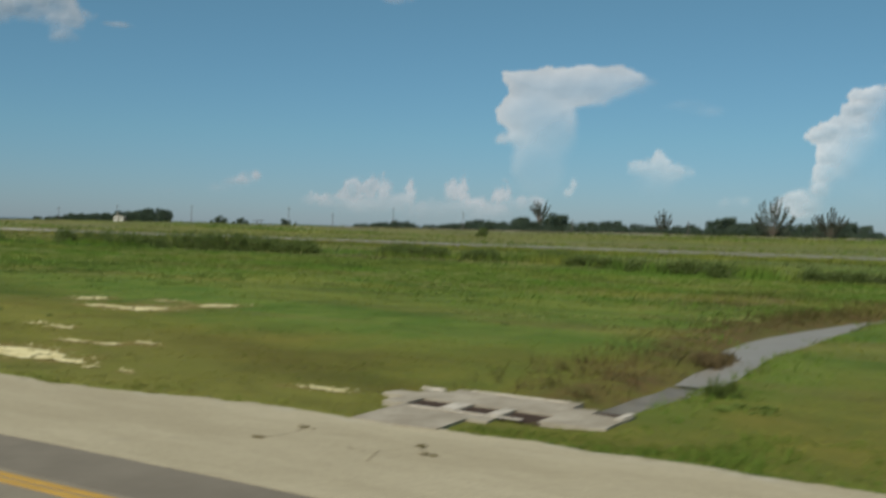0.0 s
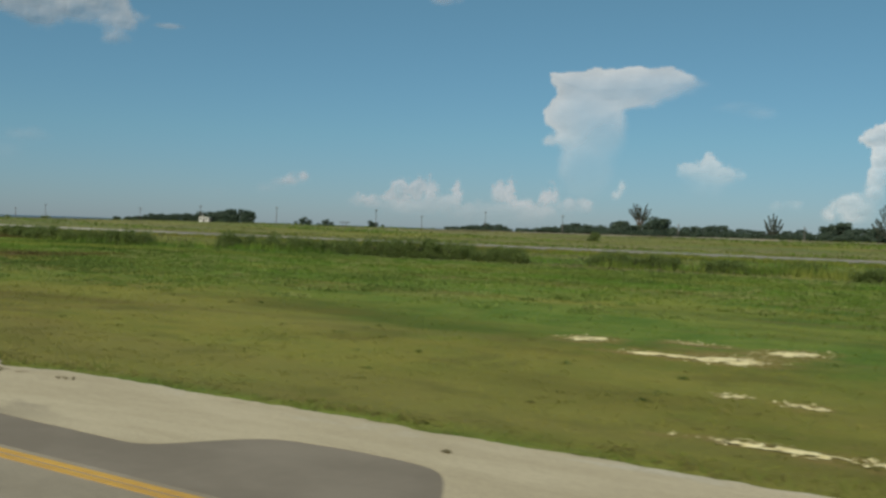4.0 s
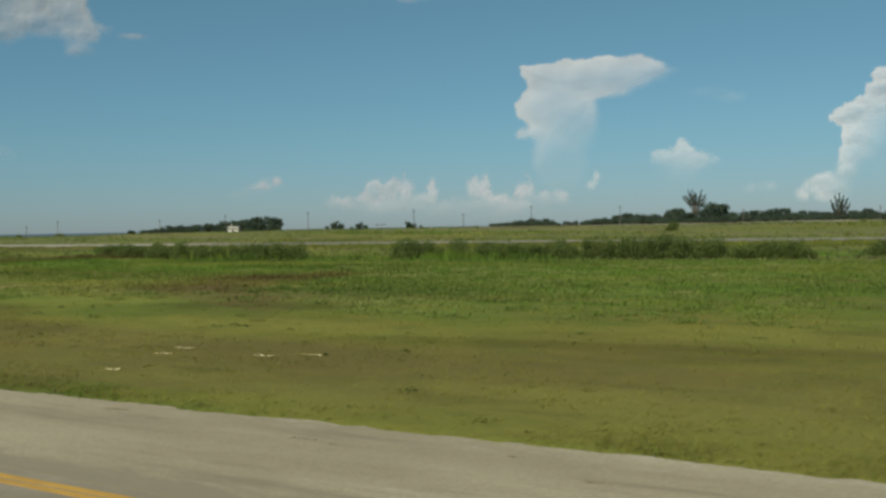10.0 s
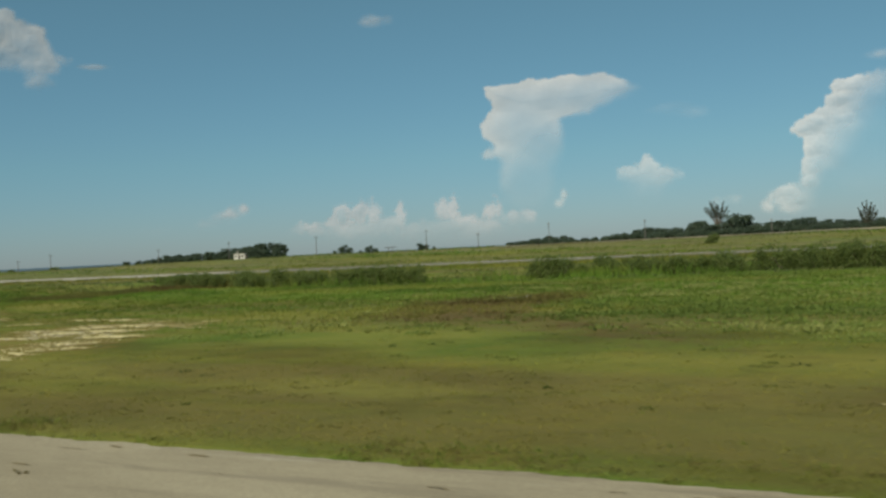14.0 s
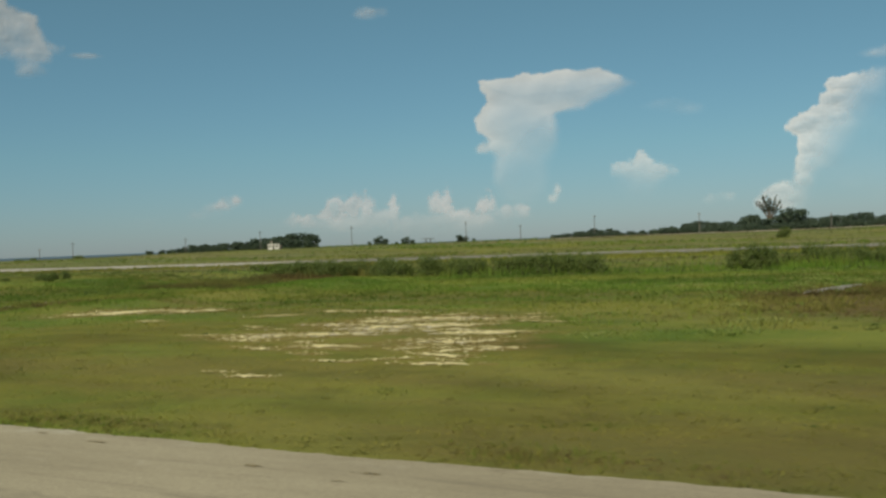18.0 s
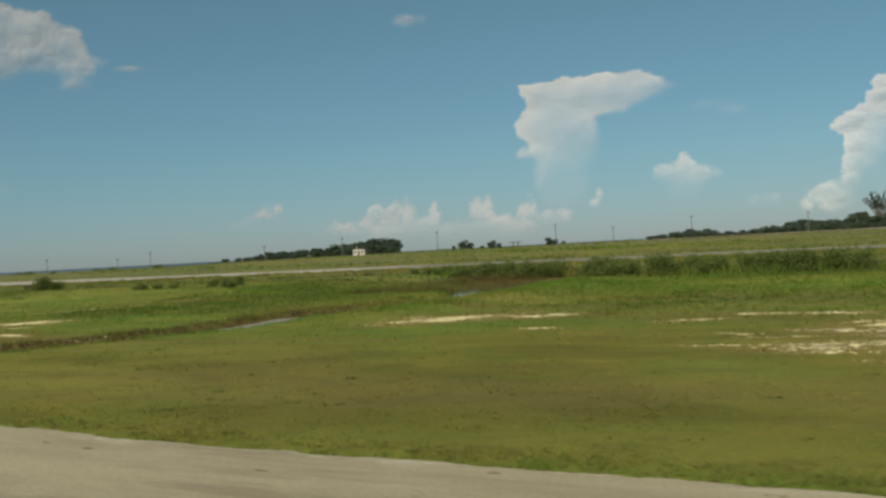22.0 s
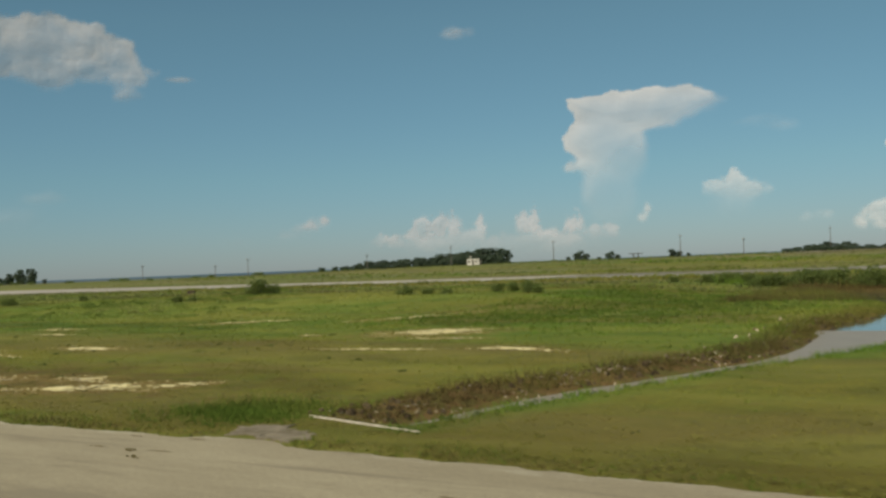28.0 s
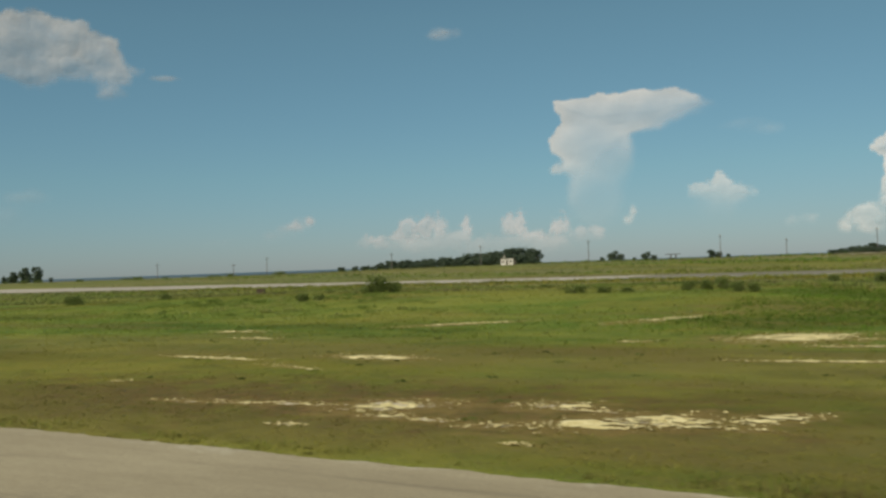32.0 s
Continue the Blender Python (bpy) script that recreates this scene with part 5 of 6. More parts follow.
# ---------------------------------------------------------------- bare limestone patches, piece by piece
def stones(spec, seed):
    """One bare patch: a thin crust with a ragged, broken outline, and loose chips round it."""
    px, py, rx, ry, turn, whole = spec
    c, s = math.cos(radians(turn)), math.sin(radians(turn))
    cell = float(np.clip(0.02 * math.hypot(px * 0, py + 15), 0.05, 0.16)) * 0.5
    reach = 1.7
    bx, by = reach * (abs(rx * c) + abs(ry * s)), reach * (abs(rx * s) + abs(ry * c))
    X, Y, quads = sheet(np.arange(px - bx, px + bx, cell * 1.4), np.arange(py - by, py + by, cell))
    dx, dy = X - px, Y - py
    d = 1 - np.hypot((dx * c + dy * s) / rx, (-dx * s + dy * c) / ry)
    d = d + (3.0 - 2.3 * whole) * fbm(X * 0.75, Y * 1.1, seed, 6, 0.68) - 0.12 * (1 - whole)
    veins = np.abs(fbm(X * 0.9, Y * 1.3, seed + 2, 5, 0.7)) * 2
    d = np.where(veins < 0.10 * (1.10 - whole), -1, d)
    d = np.where(fbm(X * 2.0, Y * 4.6, seed + 3, 5, 0.72) < -0.05 - 0.38 * (whole - 0.3) - 0.5 * (whole > 0.94), -1, d)
    keep = (d[quads] > 0).all(1) & off_pavement(X, Y)[quads].all(1)
    quads = quads[keep]
    used = np.unique(quads)
    remap = np.zeros(len(X), np.int64)
    remap[used] = np.arange(len(used))
    z = ground_z(X[used], Y[used]) + 0.010 + 0.022 * sstep(0, 0.3, d[used]) + 0.02 * fbm(X[used] * 5, Y[used] * 5, seed + 1, 3)
    crust = np.stack([X[used], Y[used], z], 1)
    n = int(24 + 60 * rx * (0.4 + ry))
    r, a = rng.uniform(0.4, 1.7, n), rng.uniform(0, 6.283, n)
    x = px + r * np.cos(a) * rx * c - r * np.sin(a) * ry * s
    y = py + r * np.cos(a) * rx * s + r * np.sin(a) * ry * c
    size = rng.uniform(0.015, 0.055, n)
    ok = off_pavement(x, y)
    x, y, size = x[ok], y[ok], size[ok]
    m = len(x)
    ang = np.linspace(0, 6.283, 4, endpoint=False)[None, :] + rng.uniform(0, 6.283, (m, 1))
    rad = size[:, None] * rng.uniform(0.55, 1.25, (m, 4))
    z = ground_z(x, y)
    rim = np.stack([x[:, None] + rad * np.cos(ang) * 1.3, y[:, None] + rad * np.sin(ang), z[:, None] + 0.02 + size[:, None] * rng.uniform(0, 0.8, (m, 4))], 2).reshape(-1, 3)
    verts = np.concatenate([crust, rim])
    faces = np.concatenate([remap[quads].reshape(-1, 4), len(crust) + np.arange(4 * m).reshape(-1, 4)])
    tagged(new("bare_limestone_patch", np_mesh("bare_limestone_patch", verts, faces, M_STONE, True)), "bare patch of pale crushed limestone in the grass", "bare ground",
           "bare patches in the field", "stuff")


for i, spec in enumerate(BARE_ALL):
    stones(spec, 300 + 7 * i)


# ---------------------------------------------------------------- leaves, bushes, trees
def leaf_mesh(name, centres, spread_by, per, size, material, seed, flat=1.0):
    """Small leaf quads scattered round clump centres."""
    r = np.random.default_rng(seed)
    c = np.repeat(np.asarray(centres, float), per, 0)
    n = len(c)
    off = r.normal(0, 1, (n, 3))
    off /= np.linalg.norm(off, axis=1)[:, None]
    rad = np.repeat(np.asarray(spread_by, float), per)
    p = c + off * (rad * r.uniform(0.35, 1.0, n) ** 0.5)[:, None] * np.array([1, 1, flat])
    a = r.normal(0, 1, (n, 3))
    a /= np.linalg.norm(a, axis=1)[:, None]
    b = np.cross(a, r.normal(0, 1, (n, 3)))
    b /= np.linalg.norm(b, axis=1)[:, None]
    s = r.uniform(*size, n)[:, None]
    v = np.stack([p - a * s, p + b * s * 0.45, p + a * s, p - b * s * 0.45], 1).reshape(-1, 3)
    return np_mesh(name, v, np.arange(4 * n).reshape(-1, 4), material)


def bush(seed, width, tall, material=None, leaf=(0.06, 0.12)):
    r = random.Random(seed)
    ob = thing("bush", "dense dark green bush in the airfield hedge", "bush", "hedge across the field")
    bm = bmesh.new()
    for i in range(6):
        a = r.uniform(0, 6.28)
        q = (math.cos(a) * width * 0.3, math.sin(a) * width * 0.3, tall * 0.55)
        tube(bm, [(q[0] * 0.15, q[1] * 0.15, -0.1), (q[0] * 0.6, q[1] * 0.6, q[2] * 0.5), q], [0.05, 0.035, 0.012], 5)
    part("branchwork", bm, M_BARK, ob)
    centres, rads = [], []
    for i in range(24):
        a, d, h = r.uniform(0, 6.28), math.sqrt(r.random()) * width * 0.40, r.uniform(0.06, 0.82) * tall
        k = 1 - 0.15 * (h / tall)
        centres.append((math.cos(a) * d * k, math.sin(a) * d * k, h))
        rads.append(r.uniform(0.16, 0.28) * width)
    sub("crown", leaf_mesh("crown", centres, rads, 95, leaf, material or M_BUSH, seed, 0.85), ob)
    return ob


def broad_tree(seed, width, tall):
    r = random.Random(seed)
    ob = thing("tree", "dark green broadleaf tree behind the coastal road", "tree", "trees along the road")
    bm = bmesh.new()
    tube(bm, [(0, 0, -0.3), (0.1, 0.05, tall * 0.25), (0.15, 0.1, tall * 0.5), (0.1, 0.1, tall * 0.75)], [0.30, 0.22, 0.14, 0.05], 7)
    for i in range(6):
        a, h = 6.28 * i / 6 + r.uniform(-0.4, 0.4), tall * r.uniform(0.2, 0.5)
        e = (math.cos(a) * width * 0.33, math.sin(a) * width * 0.33, h + tall * 0.22)
        tube(bm, [(0.1, 0.05, h), (e[0] * 0.5, e[1] * 0.5, h + tall * 0.13), e], [0.11, 0.07, 0.025], 5)
    part("trunk", bm, M_BARK, ob)
    centres, rads = [], []
    for i in range(30):
        a, h = r.uniform(0, 6.28), r.uniform(0.05, 0.86)
        d = math.sqrt(r.random()) * width * 0.42 * math.sqrt(max(0.05, 1 - (h - 0.42) ** 2 * 2.6))
        centres.append((math.cos(a) * d, math.sin(a) * d, h * tall))
        rads.append(r.uniform(0.13, 0.22) * width)
    sub("crown", leaf_mesh("crown", centres, rads, 42, (0.28, 0.52), M_TREE, seed, 0.85), ob)
    return ob


def casuarina(seed, tall, width, label, plumes=16, base=True, slim=1.0, low=0.35):
    """Feathery plumes that rise and fan out from one stool, over a dense dark foot."""
    r = random.Random(seed)
    ob = thing("casuarina_tree", label, "tree", "trees along the road")
    bm = bmesh.new()
    tube(bm, [(0, 0, -0.3), (0.05, 0, tall * 0.15), (0.1, 0, tall * 0.35)], [0.32, 0.26, 0.14], 7)
    centres, rads = [], []
    for i in range(plumes):
        u = -1 + 2 * (i + 0.5) / plumes + r.uniform(-0.12, 0.12)
        dx, dy = u * width * 0.5, r.uniform(-0.3, 0.3) * width
        top = tall * (1 - 0.42 * abs(u) ** 1.6) * r.uniform(0.72, 1.03)
        near, wide, thick = (0.45, 0.80, 0.13) if base else (0.16, 0.52, 0.19)
        if not base:
            top = tall * (1 - 0.20 * abs(u) ** 2) * r.uniform(0.84, 1.03)
        pts = [(dx * 0.1, dy * 0.1, tall * 0.08), (dx * near, dy * near, top * 0.42), (dx * wide, dy * wide, top * 0.72), (dx + 0.15 * u, dy, top)]
        tube(bm, pts, [thick, 0.8 * thick, 0.5 * thick, 0.15 * thick], 5)
        for k in range(9):
            t = low + (1 - low) * k / 8
            f = t * 3
            a = min(int(f), 2)
            w = f - a
            centres.append([pts[a][j] * (1 - w) + pts[a + 1][j] * w + r.uniform(-0.22, 0.22) for j in range(3)])
            rads.append(slim * (0.20 + 0.62 * (1 - t) ** 0.8) * r.uniform(0.7, 1.2))
    if base:
        for k in range(26):
            a, d = r.uniform(0, 6.28), math.sqrt(r.random())
            centres.append((math.cos(a) * d * width * 0.46, math.sin(a) * d * width * 0.3, tall * r.uniform(0.04, 0.38) * (1.1 - 0.6 * d)))
            rads.append(r.uniform(0.8, 1.4))
    part("trunk", bm, M_BARK, ob)
    per = 24 if base else 15
    sub("crown", leaf_mesh("crown", centres, rads, per, (0.16, 0.36), M_CAS, seed, 1.35), ob)
    return ob


def set_at(ob, x, y, scale=1.0, turn=0.0, tall=1.0, sink=0.05):
    m = pose(x, y, float(ground_z(x, y)) - sink, 0, 0, turn) @ Matrix.Diagonal((scale, scale, scale * tall, 1))
    ob.matrix_basis = m
    return ob


def scatter(kinds, places, label=""):
    """Copies of kinds at places (x, y, scale, tall), each kind's first use being the original."""
    used = set()
    for i, (x, y, s, tall) in enumerate(places):
        ob = kinds[i % len(kinds)]
        k = i % len(kinds)
        m = pose(x, y, float(ground_z(x, y)) - 0.08, 0, 0, (i * 137.5) % 360) @ Matrix.Diagonal((s, s, s * tall, 1))
        if k in used:
            ob = copy_thing(ob, m @ Matrix.Diagonal((*(1 / v for v in ob.scale), 1)))
        else:
            ob.matrix_basis = m
            used.add(k)
        if label:
            ob["label"] = label


# hedge along the wet ground: from x, to x, distance, height
HEDGE = [(-197, -190, 98, 0.60), (-190, -184, 93, 0.68), (-184, -178, 88, 1.0), (-178, -171.4, 86, 1.0), (-168.2, -164.7, 83, 1.1), (-164.2, -160.6, 80.5, 1.08), (-160.4, -152.2, 80, 1.08), (-151.2, -139.4, 0, 1.05), (-127.2, -120.4, 83, 1.15), (-120.2, -116.6, 85, 1.02),
         (-115.4, -103.5, 84, 0.98), (-103.5, -86.0, 86, 1.22), (-86.0, -78.0, 85, 0.90), (-75.4, -71.0, 93, 0.80), (-69.0, -61.8, 91, 0.80), (-60.0, -53.4, 89, 0.72), (-53.0, -47.6, 95, 0.75),
         (-43.2, -37.0, 82, 0.72), (-34.2, -32.0, 78, 0.80), (-30.6, -25.6, 75, 0.85), (-24.2, -21.4, 72, 0.85), (-18.0, -8.0, 74, 0.6)]
r = random.Random(4)
hedge = []
for x0, x1, base, high in HEDGE:
    x = x0 + 1.1
    while x < x1 - 0.7:
        y = base or float(HEDGE_AT(x))
        hedge.append((x + r.uniform(-0.3, 0.3), y + r.uniform(-0.9, 0.9), r.uniform(0.92, 1.2), high * r.uniform(0.84, 0.98)))
        if r.random() < 0.55:
            hedge.append((x + r.uniform(-1, 1), y + r.uniform(1.8, 4.5), r.uniform(0.85, 1.15), high * r.uniform(0.85, 1.05)))
        x += r.uniform(1.0, 1.6)
scatter([bush(11, 2.6, 1.9), bush(12, 2.9, 2.0), bush(13, 2.4, 1.8), bush(14, 3.1, 1.9)], hedge)

# lone shrubs
shrubs = [(-244.9, 74.2, 1.25, 0.95), (-243.2, 75.2, 0.9, 0.9), (-243.7, 60.5, 0.7, 0.8), (-242.3, 61.2, 0.5, 0.8), (-216.8, 66.4, 0.75, 0.6), (-214.2, 66.8, 0.7, 0.6), (-212.4, 67.2, 0.6, 0.5),
          (-207.2, 68.6, 0.55, 1.0), (-205.9, 69.6, 0.62, 1.0), (-204.6, 70.0, 0.6, 1.1), (-201.9, 65.0, 0.5, 1.0), (-200.6, 64.4, 0.55, 0.95), (-278.0, 74.0, 0.62, 0.9), (-298.5, 76.0, 0.9, 0.9), (-301.5, 77.0, 0.85, 0.9),
          (-256.0, 80.0, 0.5, 0.6), (-228.0, 83.0, 0.6, 0.5), (-219.0, 115.0, 0.5, 0.9), (-217.2, 114.0, 0.4, 0.9), (-202.0, 103.0, 0.6, 0.9), (-196.4, 99.0, 0.7, 0.8), (-154.3, 267.7, 1.7, 1.0)]
scatter([bush(21, 2.4, 1.8), bush(22, 2.7, 1.7), bush(23, 2.2, 1.6)], shrubs, "lone green shrub in rough airfield grass")

# wood behind the road
r = random.Random(9)
wood = []
PROFILE = ((-246, 1.2), (-243, 2.4), (-239, 2.4), (-235.5, 3.4), (-231.5, 2.2), (-228, 3.4), (-224.5, 1.8), (-218, 1.7), (-213, 2.1), (-206, 3.2), (-202, 3.5), (-197.6, 4.5), (-190, 4.0), (-184, 3.8), (-181, 5.4),
           (-179, 6.4), (-176.5, 4.8), (-168, 5.8), (-164.7, 7.8), (-161, 6.3), (-158.6, 4.3), (-151, 3.8), (-147.5, 5.2), (-144.4, 5.5), (-141, 4.5), (-137, 3.6), (-130, 3.2), (-119, 3.6), (-115.6, 3.9),
           (-111.7, 3.0), (-108, 4.4), (-104.4, 6.2), (-100.7, 6.5), (-96, 5.8), (-93, 5.0), (-84, 5.0), (-74, 5.2), (-63, 5.4), (-55, 5.6), (-48, 2.5))
prof_x, prof_h = zip(*PROFILE)
x = -245.5
while x < -48:
    h = float(np.interp(x, prof_x, prof_h))
    s = h / 6.0
    wood.append((x, float(CREST_AT(x)) + 26 + r.uniform(-3, 5), max(s, 0.55), s / max(s, 0.55) * r.choice((0.82, 0.92, 1.0, 1.04, 1.1))))
    if h > 3:
        wood.append((x + 1.5, float(CREST_AT(x)) + 21 + r.uniform(-2, 2), max(0.6 * s, 0.5), r.uniform(0.7, 0.9)))
    x += r.uniform(2.2, 3.4) * max(0.8, s ** 0.5)
scatter([broad_tree(31, 6.0, 6.0), broad_tree(32, 6.6, 6.2), broad_tree(33, 5.4, 5.8), broad_tree(34, 7.0, 6.0)], wood)

r = random.Random(15)
under = []
x = -244.0
while x < -22:
    k = r.uniform(0.6, 1.0)
    under.append((x, float(CREST_AT(x)) + 17 + r.uniform(-2, 3), k, min(1.2, 0.75 * float(np.interp(x, prof_x, prof_h)) / (2.6 * k)) * r.uniform(0.75, 1.0)))
    x += r.uniform(2.2, 3.4)
scatter([bush(35, 4.6, 2.6, M_TREE, (0.2, 0.36)), bush(36, 5.0, 2.4, M_TREE, (0.2, 0.36)), bush(37, 4.4, 2.8, M_TREE, (0.2, 0.36))], under, "dense dark undergrowth at the foot of the wood")

# grove and single trees round the white house
grove = []
x = -441.0
while x < -347.5:
    h = float(np.interp(x, [-442, -421, -418, -400, -381, -367, -355, -348], [2.2, 2.4, 4.0, 3.7, 4.4, 5.6, 6.4, 5.0]))
    grove.append((x, 316 + r.uniform(-3, 4), max(h / 6, 0.5), (h / 6) / max(h / 6, 0.5) * r.uniform(0.9, 1.08)))
    if h > 3.4:
        grove.append((x + 1.2, 311.5 + r.uniform(-2, 2), h / 6 * 0.72, r.uniform(0.8, 0.95)))
    x += r.uniform(1.9, 2.9)
grove += [(-319.0, 321, 0.62, 1.0), (-316.6, 322, 0.5, 0.9), (-323.5, 321, 0.35, 0.8), (-307.0, 322, 0.55, 0.95), (-304.5, 323, 0.42, 0.8), (-284.5, 325, 0.52, 0.95), (-282, 325, 0.42, 0.9), (-279, 326, 0.3, 0.8), (-312, 323, 0.3, 0.7)]
scatter([broad_tree(41, 6.2, 6.0), broad_tree(42, 6.8, 6.1), broad_tree(43, 5.6, 6.0)], grove, "dark green tree in the grove by the white house")

set_at(casuarina(51, 12.6, 9.4, "tall open casuarina tree with bare fanning limbs", 17, False, 0.70, 0.58), -173.6, 352)
set_at(casuarina(52, 10.0, 6.5, "pointed feathery casuarina tree above the wood", 8), -122.9, 354)
set_at(casuarina(53, 14.4, 15.0, "tall feathery casuarina tree with wide plumes", 19, True, 1.1), -81.6, 352)
set_at(casuarina(54, 11.2, 14.0, "ragged feathery casuarina tree at the wood's end", 15, True, 1.1), -62.6, 354)

# low scrub toward the shore
scrub = [(-430 - 9.0 * i + 5 * math.sin(i * 2.3), 268 - 1.2 * i + 6 * math.sin(i * 1.7), 0.9 + 0.25 * math.sin(i), 0.7) for i in range(24)]
scatter([bush(61, 4.6, 1.6), bush(62, 5.2, 1.5)], scrub, "low dark scrub near the shore")
shore = [(-594.0, 275, 1.12, 1.05), (-596.6, 277, 0.9, 0.95), (-585.6, 275, 1.1, 1.1), (-588.0, 277, 0.85, 0.95), (-605.0, 276, 0.95, 0.95), (-608.5, 278, 0.8, 0.9), (-578.0, 277, 0.45, 0.8), (-616.0, 279, 0.7, 0.9)]
scatter([broad_tree(71, 5.4, 6.4), broad_tree(72, 4.8, 6.8)], shore, "dense dark tree in a clump on the far shore")


# ---------------------------------------------------------------- poles, posts, house
def utility_pole(x, y, tall, turn):
    z = float(ground_z(x, y))
    ob = thing("utility_pole", "weathered timber utility pole with a crossarm", "utility pole", "poles along the road", at=(x, y, z), turn=turn)
    part("post", tube(bmesh.new(), [(0, 0, -0.5), (0, 0, tall * 0.5), (0, 0, tall)], [0.15, 0.13, 0.10], 8), M_POLE, ob)
    part("crossarm", box(bmesh.new(), -0.95, 0.95, -0.17, -0.07, tall - 0.75, tall - 0.60, 0.01), M_POLE, ob)
    for k in (-0.85, 0.0, 0.85):
        part("insulator", tube(bmesh.new(), [(k, -0.12, tall - 0.6), (k, -0.12, tall - 0.48), (k, -0.12, tall - 0.40)], [0.05, 0.07, 0.03], 6), M_PALE, ob, "pale ceramic insulator")


for x, y, top in ((-489.8, 261.6, 8.4), (-459.1, 272.9, 7.2), (-451.3, 283.7, 9.4), (-401.5, 299.5, 9.2), (-362.3, 300.5, 10.6), (-322.7, 307.5, 10.8), (-281.1, 324.0, 10.9), (-259.9, 327.6, 8.8),
                  (-232.6, 333.4, 11.2), (-190.0, 318.0, 10.0), (-150.3, 331.0, 8.0), (-107.1, 334.0, 8.0)):
    utility_pole(x, y, top - float(ground_z(x, y)), 80)

post0 = None
for i in range(36):
    x = -268 + 4.6 * i
    y = float(CREST_AT(x)) - 4.2
    m = pose(x, y, float(ground_z(x, y)), 0, 0, 10)
    if post0 is None:
        post0 = thing("road_post", "short white concrete post along the road", "post", "white posts along the road")
        part("shaft", box(bmesh.new(), -0.06, 0.06, -0.06, 0.06, -0.2, 0.45, 0.02), M_PALE, post0)
        part("cap", box(bmesh.new(), -0.07, 0.07, -0.07, 0.07, 0.45, 0.50, 0.015), M_PALE, post0)
        post0.matrix_basis = m
    else:
        copy_thing(post0, m)

# small white building
hz = float(ground_z(-343.2, 285.3))
house = thing("white_building", "small white flat-roofed building beside the grove", "building", at=(-343.2, 285.3, hz), turn=28)
house.scale = (0.78, 0.8, 0.86)
bm = bmesh.new()
for x0, x1, y0, y1 in ((-2.7, 2.7, -2.0, -1.82), (-2.7, 2.7, 1.82, 2.0), (-2.7, -2.52, -1.82, 1.82), (2.52, 2.7, -1.82, 1.82)):
    box(bm, x0, x1, y0, y1, -0.3, 2.35)
part("wall", bm, M_WALL, house)
part("roof", box(bmesh.new(), -2.9, 2.9, -2.2, 2.2, 2.35, 2.52, 0.02), M_PALE, house)
d = part("door", box(bmesh.new(), -0.5, 0.4, -2.05, -1.995, -0.1, 1.95), M_BROWN, house, "brown plank door")
part("handle", box(bmesh.new(), 0.24, 0.30, -2.09, -2.045, 0.9, 1.05), M_OPEN, d)
for wx in (-1.7, 1.55):
    w = part("window", box(bmesh.new(), wx - 0.45, wx + 0.45, -2.03, -1.995, 0.95, 1.7), M_OPEN, house, "dark window")
    part("sill", box(bmesh.new(), wx - 0.55, wx + 0.55, -2.12, -1.995, 0.86, 0.95), M_PALE, w)
part("chimney", box(bmesh.new(), -1.35, -1.05, -0.4, -0.1, 2.52, 3.75, 0.02), M_WALL, house, "white vent stack")
part("lean_to", box(bmesh.new(), 2.72, 3.7, -1.6, 1.4, -0.3, 1.9, 0.02), M_BROWN, house, "brown timber lean-to")

# flat-roofed shelter between the single trees
sz = float(ground_z(-297.8, 323.7))
shelter = thing("shelter", "small dark open shelter with a flat roof", "shelter", at=(-297.8, 323.7, sz), turn=35)
part("roof", box(bmesh.new(), -2.4, 2.4, -1.4, 1.4, 1.75, 1.98, 0.03), M_BROWN, shelter)
for px in (-0.9, 0.9):
    for py in (-0.7, 0.7):
        part("post", box(bmesh.new(), px - 0.09, px + 0.09, py - 0.09, py + 0.09, -0.3, 1.75), M_POLE, shelter)
part("bench", box(bmesh.new(), -0.8, 0.8, -0.25, 0.25, -0.2, 0.5, 0.02), M_BROWN, shelter)

# marker box beside the runway
bz = float(ground_z(-291.4, 106.2))
mk = thing("marker_box", "weathered brown timber box near the runway", "box", at=(-291.4, 106.2, bz), turn=35)
part("body", box(bmesh.new(), -0.62, 0.62, -0.5, 0.5, 0.12, 0.90, 0.02), M_BOX, mk)
part("lid", box(bmesh.new(), -0.68, 0.68, -0.56, 0.56, 0.90, 0.97, 0.015), M_BOX, mk)
for k in (-0.5, 0.5):
    part("foot", box(bmesh.new(), k - 0.06, k + 0.06, -0.45, 0.45, -0.1, 0.12), M_POLE, mk)

# ---------------------------------------------------------------- culvert with open grating pits
cul = thing("culvert", "weathered concrete culvert slab with four open pits", "culvert", at=(-10.0, 3.6, 0.0))
xc = [-2.85, -2.3, -1.72, -0.88, -0.42, 0.28, 0.62, 1.5, 2.08, 2.62, 2.92]
yc = [-2.7, -1.40, -0.74, 0.06, 0.66, 1.12, 1.65]
holes = {(2, 2), (4, 2), (6, 2), (8, 4)}
gone = {(i, 0) for i in range(10) if i not in (2, 3, 4)} | {(i, 1) for i in (0, 1, 6, 7, 8, 9)} | {(i, 5) for i in (0, 7, 8, 9)} | {(0, 2), (0, 4), (1, 5)}
bm = bmesh.new()
r = random.Random(3)
inner = {(a + da, b + db) for a, b in holes for da in (0, 1) for db in (0, 1)}
grid = {}
for i, a in enumerate(xc):
    for j, b in enumerate(yc):
        w = 0.02 if (i, j) in inner else 0.10
        grid[i, j] = bm.verts.new((a + r.uniform(-w, w), b + r.uniform(-w, w), 0.055 + r.uniform(-0.012, 0.012)))
